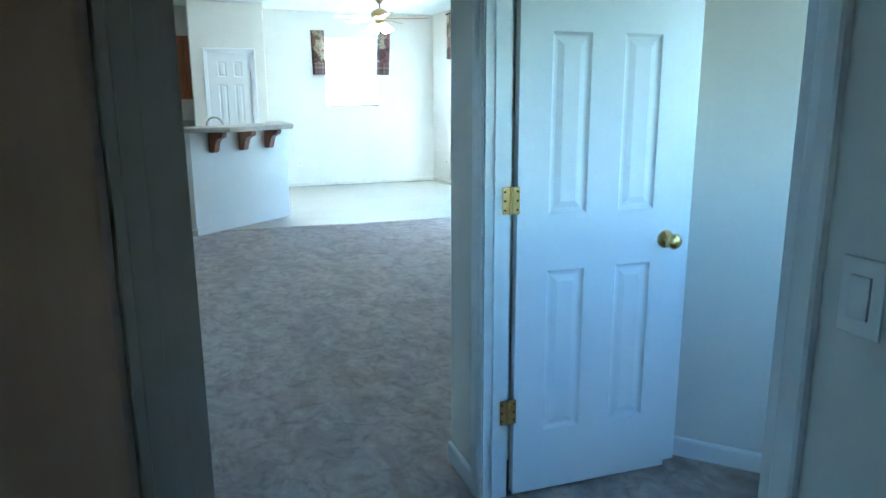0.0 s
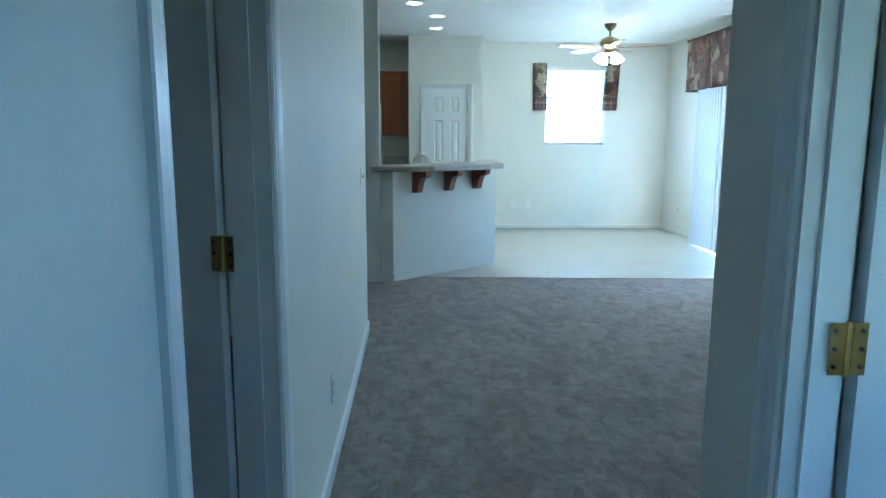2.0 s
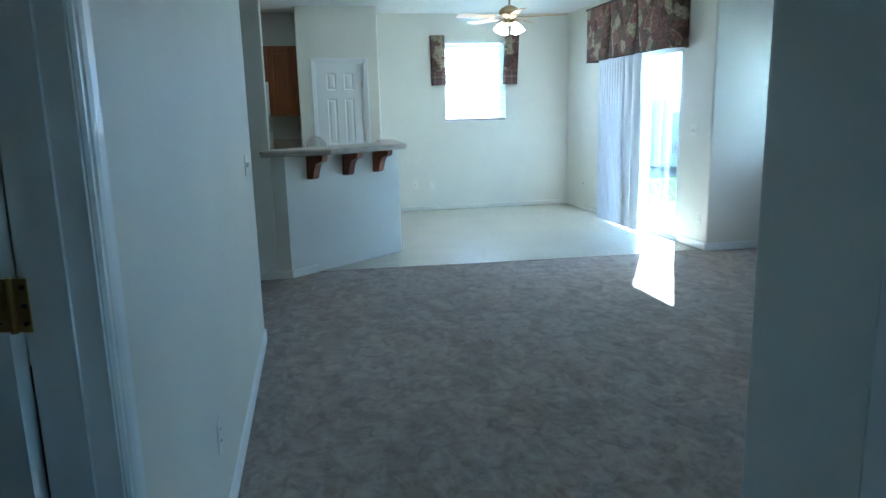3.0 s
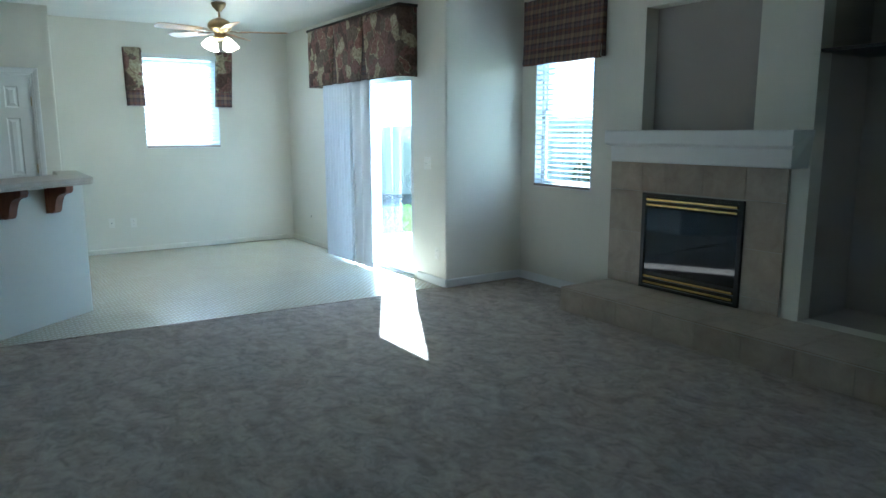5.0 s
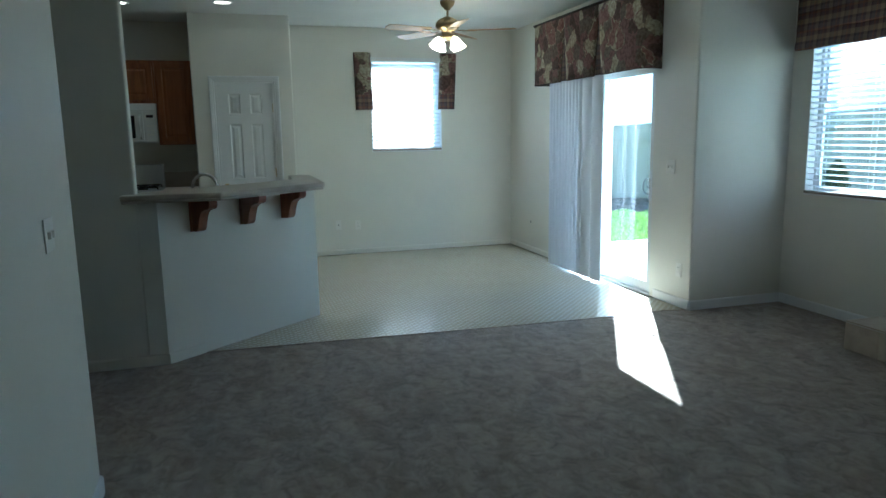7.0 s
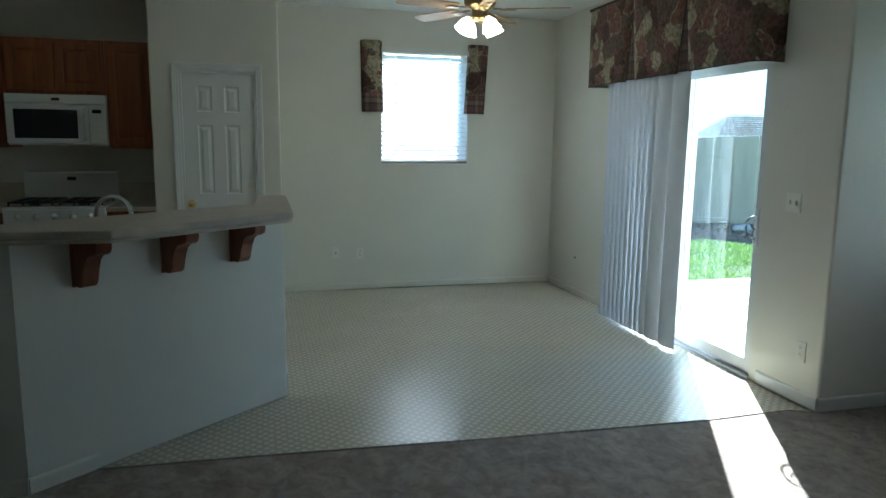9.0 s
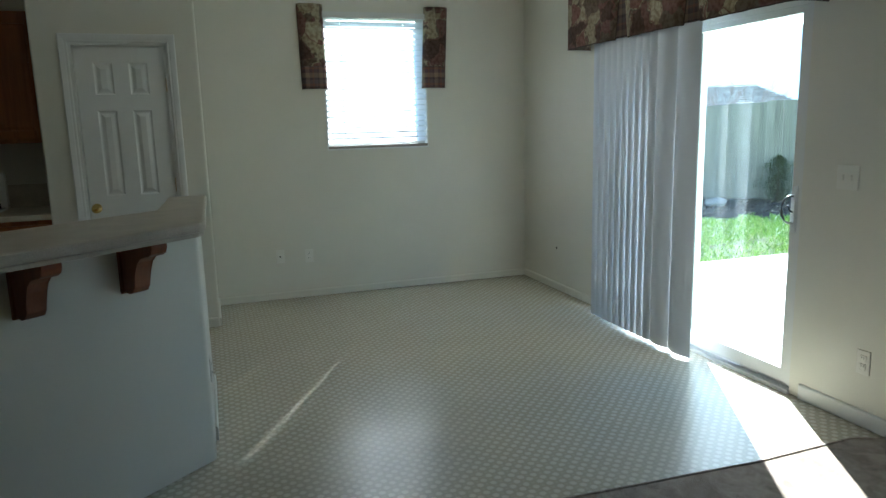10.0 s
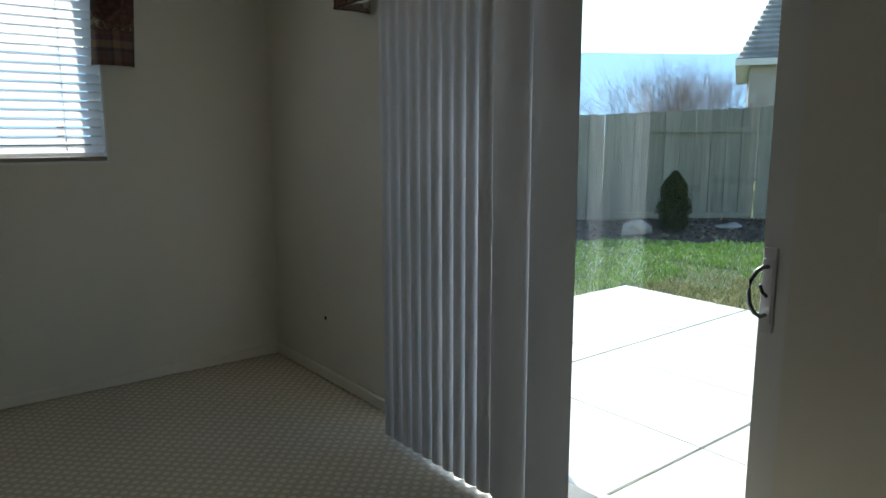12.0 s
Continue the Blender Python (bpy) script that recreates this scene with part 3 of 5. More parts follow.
panel_door("hall_door", Matrix.Translation((-0.138, 3.058, 0.015)) @ Matrix.Rotation(radians(-14), 4, "Z") @ Matrix.Translation((-0.615, 0, 0)), 0.605,
           "white six-panel door opened away from the hall", None, 0.618, hinges=(0.36, 1.105, 1.80))
# leaf of the starting doorway, seen almost edge on; its brown is painted shade
d = thing("start_leaf", Matrix.Translation((-0.7145, 0.760, 0.01)), "leaf flat against the starting doorway wall, shade put into its brown", "door")
boxpart("door_leaf", (0, 0.745, -0.015, 0.018, 0, 2.03), SHADELEAF, d, bevel=0.002)

# ---- windows ----
def window(name, axis, plane, lo, hi, z0, z1, label, single=False):
    """Single-hung window set in the outer half of its wall."""
    holder = thing(name, Matrix.Identity(4), label, "window")
    holder["kind"] = "structure"
    def B(a, b, c, d, e, f):
        bm = bmesh.new()
        box(bm, c, d, a, b, e, f) if axis == "x" else box(bm, a, b, c, d, e, f)
        return bm
    p0, p1 = plane + 0.075, plane + 0.13
    zm = (z0 + z1) / 2
    bm = bmesh.new()
    for a, b, e, f in ((lo, lo + 0.03, z0, z1), (hi - 0.03, hi, z0, z1), (lo + 0.03, hi - 0.03, z0, z0 + 0.03), (lo + 0.03, hi - 0.03, z1 - 0.03, z1)):
        box(bm, p0, p1, a, b, e, f) if axis == "x" else box(bm, a, b, p0, p1, e, f)
    part("window_frame", bm, WHITE, holder)
    sashes = (("sash", z0 + 0.03, z1 - 0.03, p0 + 0.01, p0 + 0.035),) if single else (("upper_sash", zm - 0.012, z1 - 0.03, p0 + 0.028, p0 + 0.050), ("lower_sash", z0 + 0.03, zm + 0.012, p0 + 0.004, p0 + 0.026))
    for nme, e, f, q0, q1 in sashes:
        bm = bmesh.new()
        for a, b, g, k in ((lo + 0.03, lo + 0.055, e, f), (hi - 0.055, hi - 0.03, e, f), (lo + 0.055, hi - 0.055, e, e + 0.022), (lo + 0.055, hi - 0.055, f - 0.022, f)):
            box(bm, q0, q1, a, b, g, k) if axis == "x" else box(bm, a, b, q0, q1, g, k)
        s = part(nme, bm, WHITE, holder)
        g = part("pane", B(lo + 0.06, hi - 0.06, (q0 + q1) / 2 - 0.002, (q0 + q1) / 2 + 0.002, e + 0.03, f - 0.03), GLASS, s)
        g.visible_shadow = False
    return holder


window("window_1", "y", FARY, *DWIN, "white framed single-pane window behind horizontal blinds", True)
window("window_2", "x", WX, *W2, "white single-hung window behind horizontal blinds")


def blinds(name, axis, plane, lo, hi, z0, z1, tilt, pitch, label, slot=0.0):
    b = thing(name, Matrix.Identity(4), label, "window blind")
    c = plane + 0.006
    bm = bmesh.new()
    n = int((z1 - z0 - 0.09) / pitch)
    slot = max(slot, 0.0005)
    holes = (lo + 0.15, lo + 0.70 * (hi - lo) / 0.893)
    for i in range(n):
        z = z0 + 0.045 + pitch * (i + 0.5)
        m = Matrix.Translation((c, 0, z) if axis == "x" else (0, c, z)) @ Matrix.Rotation(radians(tilt) * (1 if axis == "x" else -1), 4, "Y" if axis == "x" else "X")
        cuts = [lo + 0.008] + [q for h in holes for q in (h - slot, h + slot)] + [hi - 0.008]
        for k, (a, d_) in enumerate(zip(cuts, cuts[1:])):
            for u, v_ in ((-0.024, 0.024),) if k % 2 == 0 or slot < 0.002 else ((-0.024, -0.0075), (0.0075, 0.024)):
                box(bm, u, v_, a, d_, -0.0012, 0.0012, m) if axis == "x" else box(bm, a, d_, u, v_, -0.0012, 0.0012, m)
    tagged(part("slat", bm, SLAT, b), "", "", "", "stuff")
    bm = bmesh.new()
    box(bm, c - 0.026, c + 0.026, lo + 0.006, hi - 0.006, z0 + 0.006, z0 + 0.028) if axis == "x" else box(bm, lo + 0.006, hi - 0.006, c - 0.026, c + 0.026, z0 + 0.006, z0 + 0.028)
    part("bottom_rail", bm, RAILM, b, "", False, 0.003)
    bm = bmesh.new()
    box(bm, c - 0.028, c + 0.028, lo + 0.004, hi - 0.004, z1 - 0.05, z1 - 0.002) if axis == "x" else box(bm, lo + 0.004, hi - 0.004, c - 0.028, c + 0.028, z1 - 0.05, z1 - 0.002)
    part("head_rail", bm, WHITE, b)
    for s in holes:
        for dd in (-0.026, 0.026):
            bm = bmesh.new()
            p = (c + dd, s, z0 + 0.02) if axis == "x" else (s, c + dd, z0 + 0.02)
            tube(bm, [p, (p[0], p[1], z1 - 0.04)], 0.0012, 5)
            part("ladder_cord", bm, SLAT, b)
    return b


blinds("horizontal_blinds", "y", FARY, *DWIN, 50, 0.046, "white horizontal slat blinds, half closed, in the dining window", 0.0034)
for nme, ax, pl, (a_, b_, c_, d_) in (("trim_window_dining", "y", FARY, DWIN), ("trim_window_side", "x", WX, W2)):
    bm = bmesh.new()
    for lo_, hi_, z0_, z1_ in ((a_ - 0.006, a_ + 0.004, c_ - 0.006, d_), (b_ - 0.004, b_ + 0.006, c_ - 0.006, d_), (a_ + 0.004, b_ - 0.004, c_ - 0.008, c_ + 0.004)):
        box(bm, pl - 0.005, pl + 0.074, lo_, hi_, z0_, z1_) if ax == "x" else box(bm, lo_, hi_, pl - 0.005, pl + 0.074, z0_, z1_)
    structure(nme, bm, TRIM, "thin white lining of the window opening", "trim")
blinds("horizontal_blinds", "x", WX, *W2, 16, 0.046, "white horizontal slat blinds, open, in the side window")

# sliding door
sd = thing("sliding_door", Matrix.Identity(4), "white-framed sliding glass patio door, closed", "sliding door")
sd["kind"] = "structure"
bm = bmesh.new()
f0, f1 = EX + 0.02, EX + 0.135
box(bm, f0, f1, SL[0], SL[0] + 0.04, 0.03, SL[3])
box(bm, f0, f1, SL[1] - 0.04, SL[1], 0.03, SL[3])
box(bm, f0, f1, SL[0] + 0.04, SL[1] - 0.04, SL[3] - 0.05, SL[3])
part("door_frame", bm, WHITE, sd)
bm = bmesh.new()
box(bm, EX - 0.01, f1, SL[0], SL[1], -0.02, 0.012)
box(bm, EX + 0.04, EX + 0.05, SL[0] + 0.04, SL[1] - 0.04, 0.012, 0.030)
box(bm, EX + 0.09, EX + 0.10, SL[0] + 0.04, SL[1] - 0.04, 0.012, 0.030)
part("sill_track", bm, mat("aluminium", (0.62, 0.62, 0.62), 0.35, 0.8), sd, "aluminium sill track")
for nme, a, b, q in (("moving_panel", SL[0] + 0.035, 9.44, EX + 0.028), ("fixed_panel", 9.38, SL[1] - 0.035, EX + 0.078)):
    bm = bmesh.new()
    for y0, y1, z0, z1 in ((a, a + 0.055, 0.032, 1.985), (b - 0.055, b, 0.032, 1.985), (a + 0.055, b - 0.055, 0.032, 0.105), (a + 0.055, b - 0.055, 1.945, 1.985)):
        box(bm, q, q + 0.038, y0, y1, z0, z1)
    p = part(nme, bm, WHITE, sd)
    g = boxpart("pane", (q + 0.016, q + 0.021, a + 0.05, b - 0.05, 0.10, 1.95), GLASS, p)
    g.visible_shadow = False
bm = bmesh.new()
y_ = SL[0] + 0.064
tube(bm, [(EX + 0.02, y_, 0.902), (EX - 0.008, y_ + 0.004, 0.900), (EX - 0.024, y_ + 0.014, 0.912), (EX - 0.032, y_ + 0.024, 0.938), (EX - 0.034, y_ + 0.027, 0.970), (EX - 0.032, y_ + 0.024, 1.002), (EX - 0.024, y_ + 0.014, 1.028), (EX - 0.008, y_ + 0.004, 1.040), (EX + 0.02, y_, 1.038)], 0.0062, 10)
pl_ = part("door_pull", bm, mat("brushed_grey_metal", (0.30, 0.31, 0.32), 0.35, 0.9), sd, "curved grey metal pull handle", True)
bm = bmesh.new()
box(bm, EX + 0.018, EX + 0.030, y_ - 0.018, y_ + 0.018, 0.850, 1.090)
box(bm, EX + 0.012, EX + 0.018, y_ - 0.014, y_ + 0.014, 0.880, 1.060)
part("handle_plate", bm, mat("satin_silver", (0.80, 0.81, 0.83), 0.45, 0.3), pl_, "silver backplate", False, 0.002)
bm = bmesh.new()
tube(bm, [(EX + 0.012, y_, 0.955), (EX - 0.006, y_ + 0.004, 0.970), (EX - 0.012, y_ + 0.008, 0.990)], 0.005, 8)
part("thumb_latch", bm, DARK, pl_, "", True)

# vertical blinds
vb = thing("vertical_blinds", Matrix.Identity(4), "lilac-white vertical vane blinds drawn half across the door", "vertical blinds")
boxpart("head_rail", (3.915, 3.965, 8.55, 10.45, 1.985, 2.025), WHITE, vb)
vanes = [(9.222, 3, 0.0), (9.412, 5, 0.0)] + [(9.535 + 0.0725 * i, 31 + 0.3 * ((i * 7) % 5), 0.0) for i in range(10)]
for y, a, dx in vanes:
    half, bow = (0.099, -0.026) if a < 10 else (0.0445, -0.021)
    bm = bmesh.new()
    m = Matrix.Translation((3.94 + dx, y, 0)) @ Matrix.Rotation(radians(90 + a), 4, "Z")
    n = 8
    rows = []
    for z in (0.013, 0.7, 1.35, 1.985):
        rows.append([bm.verts.new(m @ Vector((half * (2 * k / n - 1), -bow * (1 - (2 * k / n - 1) ** 2), z))) for k in range(n + 1)])
    for r0, r1 in zip(rows, rows[1:]):
        for k in range(n):
            bm.faces.new((r0[k], r0[k + 1], r1[k + 1], r1[k]))
    part("vane", bm, VANE, vb, "", True)

# valance over the slider
va = thing("valance", Matrix.Identity(4), "floral box-pleated fabric valance over the sliding door", "valance")
PIPING = mat("dark_piping", (0.05, 0.035, 0.03), 0.9)
def valance_panel(name, pts, z0, z1, material, sag=0.0, flare=(0, 0)):
    """Cloth that hangs down along the line pts (x, y)."""
    bm = bmesh.new()
    nz = 8
    cols = []
    n_ = len(pts) - 1
    for i, (x, y) in enumerate(pts):
        dz = 0.0015 * math.sin(i * 1.9)
        f = i / n_
        cols.append([bm.verts.new((x, y + (sag * (1 - f) * flare[0] + sag * f * flare[1]) * k / nz, z1 + (z0 - z1 + dz) * k / nz)) for k in range(nz + 1)])
    if sag or name == "side_return":
        rim = bmesh.new()
        tube(rim, [tuple(c_[-1].co) for c_ in cols], 0.006, 6)
        part("bottom_piping", rim, PIPING, va, "", True)
    # Thin dark line down both sides of a pleated panel.
    if sag:
        for c_ in (cols[0], cols[-1]):
            rim = bmesh.new()
            tube(rim, [tuple(q.co) for q in c_], 0.0045, 5)
            part("dark_edge_line", rim, PIPING, va, "", True)
    for c0, c1 in zip(cols, cols[1:]):
        for k in range(nz):
            bm.faces.new((c0[k], c1[k], c1[k + 1], c0[k + 1]))
    ob = part(name, bm, material, va, "", True)
    s = ob.modifiers.new("thick", "SOLIDIFY")
    s.thickness = 0.006
    return ob
ys = [10.555, 9.86, 9.16, 8.42]
for i in range(3):
    a, b = ys[i], ys[i + 1]
    pts = []
    for k in range(13):
        f = k / 12
        edge = 0.016 * (1 - min(1, min(f, 1 - f) * 9))
        pts.append((3.886 - 0.006 * math.sin(3.1 * f) + edge, a + (b - a) * f + (0.012 if k == 0 and i else 0) - (0.012 if k == 12 and i < 2 else 0)))
    valance_panel("pleat_panel", pts, 1.972, 2.605, FLORAL, 1.0, (-0.085 if i else 0.0, 0.085 if i < 2 else 0.0))
for y in ys[1:3]:
    valance_panel("pleat_insert", [(3.899, y + 0.14), (3.908, y + 0.07), (3.910, y), (3.908, y - 0.07), (3.899, y - 0.14)], 1.976, 2.60, PLEAT_SHADE)
valance_panel("side_return", [(3.888, 8.42), (4.0, 8.416), (EX - 0.002, 8.418)], 1.972, 2.605, FLORAL)
valance_panel("side_return", [(EX - 0.002, 10.557), (4.0, 10.557), (3.888, 10.555)], 1.972, 2.605, FLORAL)
bm = bmesh.new()
tube(bm, [(EX, 8.41, 2.612), (3.886, 8.41, 2.612), (3.880, 9.3, 2.612), (3.886, 10.56, 2.612), (EX, 10.56, 2.612)], 0.014, 8)
part("cord_trim", bm, PIPING, va, "dark piping along the top", True)
boxpart("valance_board", (3.915, EX, 8.45, 10.545, 2.585, 2.603), TRIM, va)

# plaid roman shade on the side window
rs = thing("roman_shade", Matrix.Identity(4), "plum and brown plaid roman shade raised over the side window", "roman shade")
for i, (z0, z1, out) in enumerate(((2.060, 2.20, 0.055), (2.185, 2.35, 0.045), (2.335, 2.50, 0.035), (2.485, 2.645, 0.028))):
    bm = bmesh.new()
    x = WX - out
    pr = [(x + 0.020, z1), (x + 0.004, z1 - 0.01), (x, (z0 + z1) / 2), (x - 0.008, z0 + 0.02), (x - 0.004, z0), (x + 0.010, z0 + 0.006)]
    cols = [[bm.verts.new((px + 0.003 * math.sin(k * 2.1 + i), 6.864 + (7.860 - 6.864) * k / 10, pz + 0.003 * math.sin(k * 1.3 + i))) for px, pz in pr] for k in range(11)]
    for c0, c1 in zip(cols, cols[1:]):
        for k in range(len(pr) - 1):
            bm.faces.new((c0[k], c0[k + 1], c1[k + 1], c1[k]))
    part("shade_fold", bm, PLAID_Y, rs, "", True).modifiers.new("thick", "SOLIDIFY").thickness = 0.005
boxpart("side_cloth", (WX - 0.05, WX - 0.002, 6.860, 6.865, 2.07, 2.645), PLAID_X, rs)
boxpart("side_cloth", (WX - 0.05, WX - 0.002, 7.859, 7.864, 2.07, 2.645), PLAID_X, rs)

# pair of side panels at the dining window
for x0, x1, lean in ((2.052, 2.256, 0.012), (3.136, 3.342, -0.032)):
    c = thing("curtain_panel", Matrix.Identity(4), "short floral curtain panel with a plaid hem beside the dining window", "curtain", "curtain panels at the dining window")
    for nme, za, zb, m_ in (("floral_cloth", 1.945, 2.440, FLORAL), ("plaid_hem", 1.763, 1.945, PLAID_X)):
        bm = bmesh.new()
        cols = []
        for k in range(9):
            f = k / 8
            yy = FARY - 0.035 - 0.02 * math.sin(math.pi * f) - 0.006 * math.sin(f * 14)
            if k in (0, 8):
                yy = FARY - 0.003
            col_ = []
            for z in [za + (zb - za) * j / 4 for j in range(5)]:
                sh_ = lean * (2.425 - z) / 0.6
                col_.append(bm.verts.new((x0 + (x1 - x0) * f + sh_, yy, z)))
            cols.append(col_)
        for c0, c1 in zip(cols, cols[1:]):
            for k in range(4):
                bm.faces.new((c0[k], c1[k], c1[k + 1], c0[k + 1]))
        part(nme, bm, m_, c, "", True).modifiers.new("thick", "SOLIDIFY").thickness = 0.005


# ---- breakfast bar ----
def off(p, d):
    return (p[0] + dn.x * d, p[1] + dn.y * d)


bm = bmesh.new()
prism(bm, [(0.0, KITCH + 0.001), (0.115, KITCH), (1.203, 8.853), (1.203, 9.80), (1.088, 9.80), (1.088, 8.905), (0.073, 8.045), (0.0, 8.045)], 0, 1.06)
es = [e for e in bm.edges if abs(e.verts[0].co.z - e.verts[1].co.z) > 0.9 and abs(e.verts[0].co.x - 1.203) < 0.002 and e.verts[0].co.y < 9]
bmesh.ops.bevel(bm, geom=es, offset=0.014, segments=4, affect="EDGES", profile=0.5)
structure("half_wall", bm, WALL, "off-white painted half wall that carries the breakfast bar", "half wall")
bar = thing("bar_top", Matrix.Identity(4), "beige laminate bar top with a rolled edge on the half wall", "countertop")
bm = bmesh.new()
prism(bm, [(-0.085, 7.850), (0.508, 7.850), (1.225, 8.455), (1.245, 8.50), (1.250, 9.62), (1.060, 9.62), (1.060, 8.98), (0.060, 8.125), (-0.002, 8.125), (-0.002, 7.926), (-0.085, 7.926)], 1.079, 1.115)
part("slab", bm, STONE, bar, "", False, 0.012)
bm = bmesh.new()
prism(bm, [(-0.079, 7.858), (0.505, 7.858), (1.218, 8.459), (1.237, 8.50), (1.242, 9.61), (1.066, 9.61), (1.066, 8.98), (0.064, 8.119), (-0.008, 8.119), (-0.008, 7.930), (-0.079, 7.930)], 1.062, 1.0785)
part("under_edge", bm, STONE, bar, "", False, 0.005)

for s in (0.277, 0.699, 1.096):
    b = thing("corbel", Matrix.Identity(4), "carved brown oak corbel under the bar top", "corbel", "corbels under the bar top")
    m = Matrix.Translation(H + du * s) @ Matrix(((du.x, dn.x, 0, 0), (du.y, dn.y, 0, 0), (0, 0, 1, 0), (0, 0, 0, 1)))
    prof = [(0.0, 1.060), (0.255, 1.060), (0.268, 1.045), (0.270, 1.020), (0.258, 0.995), (0.232, 0.982), (0.205, 0.985), (0.170, 0.975), (0.140, 0.950), (0.122, 0.915),
            (0.112, 0.870), (0.105, 0.830), (0.085, 0.805), (0.055, 0.797), (0.020, 0.805), (0.0, 0.82)]
    bm = bmesh.new()
    prof = [(d_ * 0.74, 1.062 - (1.062 - z) * 0.82) for d_, z in prof]
    l = [bm.verts.new(m @ Vector((-0.034, d_, z))) for d_, z in prof]
    r = [bm.verts.new(m @ Vector((0.034, d_, z))) for d_, z in prof]
    bm.faces.new(l)
    bm.faces.new(r[::-1])
    for i in range(len(prof)):
        j = (i + 1) % len(prof)
        bm.faces.new((l[i], r[i], r[j], l[j]))
    part("bracket", bm, CORBEL, b, "", False, 0.004)
    bm = bmesh.new()
    box(bm, -0.044, 0.044, 0.0005, 0.014, 0.845, 1.058, m)
    part("back_plate", bm, CORBEL, b, "", False, 0.003)

# ---- kitchen ----
def cab_door(parent, x0, x1, z0, z1, y):
    """Raised-panel cabinet door whose back lies in the plane y, facing -y."""
    bm = bmesh.new()
    t, s = 0.020, 0.055
    for a, b, c, d_ in ((x0, x0 + s, z0, z1), (x1 - s, x1, z0, z1), (x0 + s, x1 - s, z0, z0 + s), (x0 + s, x1 - s, z1 - s, z1)):
        box(bm, a, b, y - t, y, c, d_)
    ob = part("cabinet_door", bm, CABWOOD, parent, "", False, 0.002)
    bm = bmesh.new()
    rings = []
    for ins, dep in ((0, 0.010), (0.008, 0.012), (0.03, 0.004)):
        rings.append([bm.verts.new(p) for p in ((x0 + s + ins, y - t + dep, z0 + s + ins), (x1 - s - ins, y - t + dep, z0 + s + ins), (x1 - s - ins, y - t + dep, z1 - s - ins), (x0 + s + ins, y - t + dep, z1 - s - ins))])
    for r0, r1 in zip(rings, rings[1:]):
        for k in range(4):
            bm.faces.new((r0[k], r0[(k + 1) % 4], r1[(k + 1) % 4], r1[k]))
    bm.faces.new(rings[-1])
    part("raised_panel", bm, CABWOOD, ob)


def cabinet(name, x0, x1, y0, z0, z1, doors, label, drawer=False, toe=0.0):
    c = thing(name, Matrix.Identity(4), label, "kitchen cabinet")
    bm = bmesh.new()
    box(bm, x0, x1, y0, FARY - 0.002, z0 + toe, z1)
    if toe:
        box(bm, x0, x1, y0 + 0.07, FARY - 0.002, z0, z0 + toe)
    part("cabinet_body", bm, CABWOOD, c)
    w = (x1 - x0) / doors
    top = z1 - 0.19 if drawer else z1 - 0.03
    for i in range(doors):
        a = x0 + w * i + (0.02 if i == 0 else 0.008)
        b = x0 + w * (i + 1) - (0.02 if i == doors - 1 else 0.008)
        cab_door(c, a, b, z0 + toe + 0.03, top, y0)
        if drawer:
            boxpart("drawer_front", (a, b, y0 - 0.019, y0 - 0.0005, z1 - 0.165, z1 - 0.03), CABWOOD, c, "", 0.004)
    return c


cabinet("wall_cabinet", -0.158, 0.226, 11.40, 1.392, 2.285, 1, "brown oak wall cabinet beside the pantry wall")
cabinet("wall_cabinet", -0.920, -0.160, 11.40, 1.838, 2.285, 2, "brown oak wall cabinet above the microwave")
cabinet("wall_cabinet", -1.70, -0.922, 11.40, 1.392, 2.285, 2, "brown oak wall cabinet beyond the microwave")
cabinet("base_cabinet", -0.158, 0.226, 11.12, 0, 0.872, 1, "brown oak base cabinet beside the range", True, 0.1)
cabinet("base_cabinet", -1.70, -0.922, 11.12, 0, 0.872, 2, "brown oak base cabinet on the far side of the range", True, 0.1)
for x0, x1 in ((-0.158, 0.226), (-1.70, -0.922)):
    c = thing("worktop", Matrix.Identity(4), "beige laminate worktop with a low backsplash beside the range", "countertop")
    boxpart("slab", (x0, x1, 11.09, FARY - 0.002, 0.874, 0.912), STONE, c, "", 0.006)
    boxpart("backsplash", (x0, x1, FARY - 0.022, FARY - 0.002, 0.913, 1.085), STONE, c, "", 0.003)

# microwave
mw = thing("microwave", Matrix.Identity(4), "white over-the-range microwave under a wall cabinet", "microwave")
x0, x1, y0, z0, z1 = -0.918, -0.162, 11.335, 1.415, 1.832
boxpart("housing", (x0, x1, y0 + 0.03, FARY - 0.01, z0, z1), WHITE, mw, "", 0.004)
boxpart("vent_grille", (x0, x1, y0, y0 + 0.029, z1 - 0.075, z1), WHITE, mw, "", 0.006)
boxpart("front_door", (x0, x1 - 0.135, y0, y0 + 0.029, z0 + 0.012, z1 - 0.08), WHITE, mw, "", 0.006)
boxpart("door_window", (x0 + 0.06, x1 - 0.22, y0 - 0.003, y0 + 0.001, z0 + 0.055, z1 - 0.125), DARKGLASS, mw, "dark glass window", 0.001)
boxpart("control_panel", (x1 - 0.131, x1, y0, y0 + 0.029, z0 + 0.012, z1 - 0.08), WHITE, mw, "", 0.004)
boxpart("display", (x1 - 0.105, x1 - 0.035, y0 - 0.002, y0 + 0.001, z1 - 0.150, z1 - 0.120), DARKGLASS, mw)
for i in range(3):
    for j in range(3):
        boxpart("key", (x1 - 0.105 + 0.025 * i, x1 - 0.087 + 0.025 * i, y0 - 0.002, y0 + 0.001, z0 + 0.08 + 0.045 * j, z0 + 0.10 + 0.045 * j), PLATE, mw)
boxpart("badge", ((x0 + x1) / 2 - 0.03, (x0 + x1) / 2 + 0.03, y0 - 0.002, y0 + 0.001, z1 - 0.052, z1 - 0.030), DARKGLASS, mw)
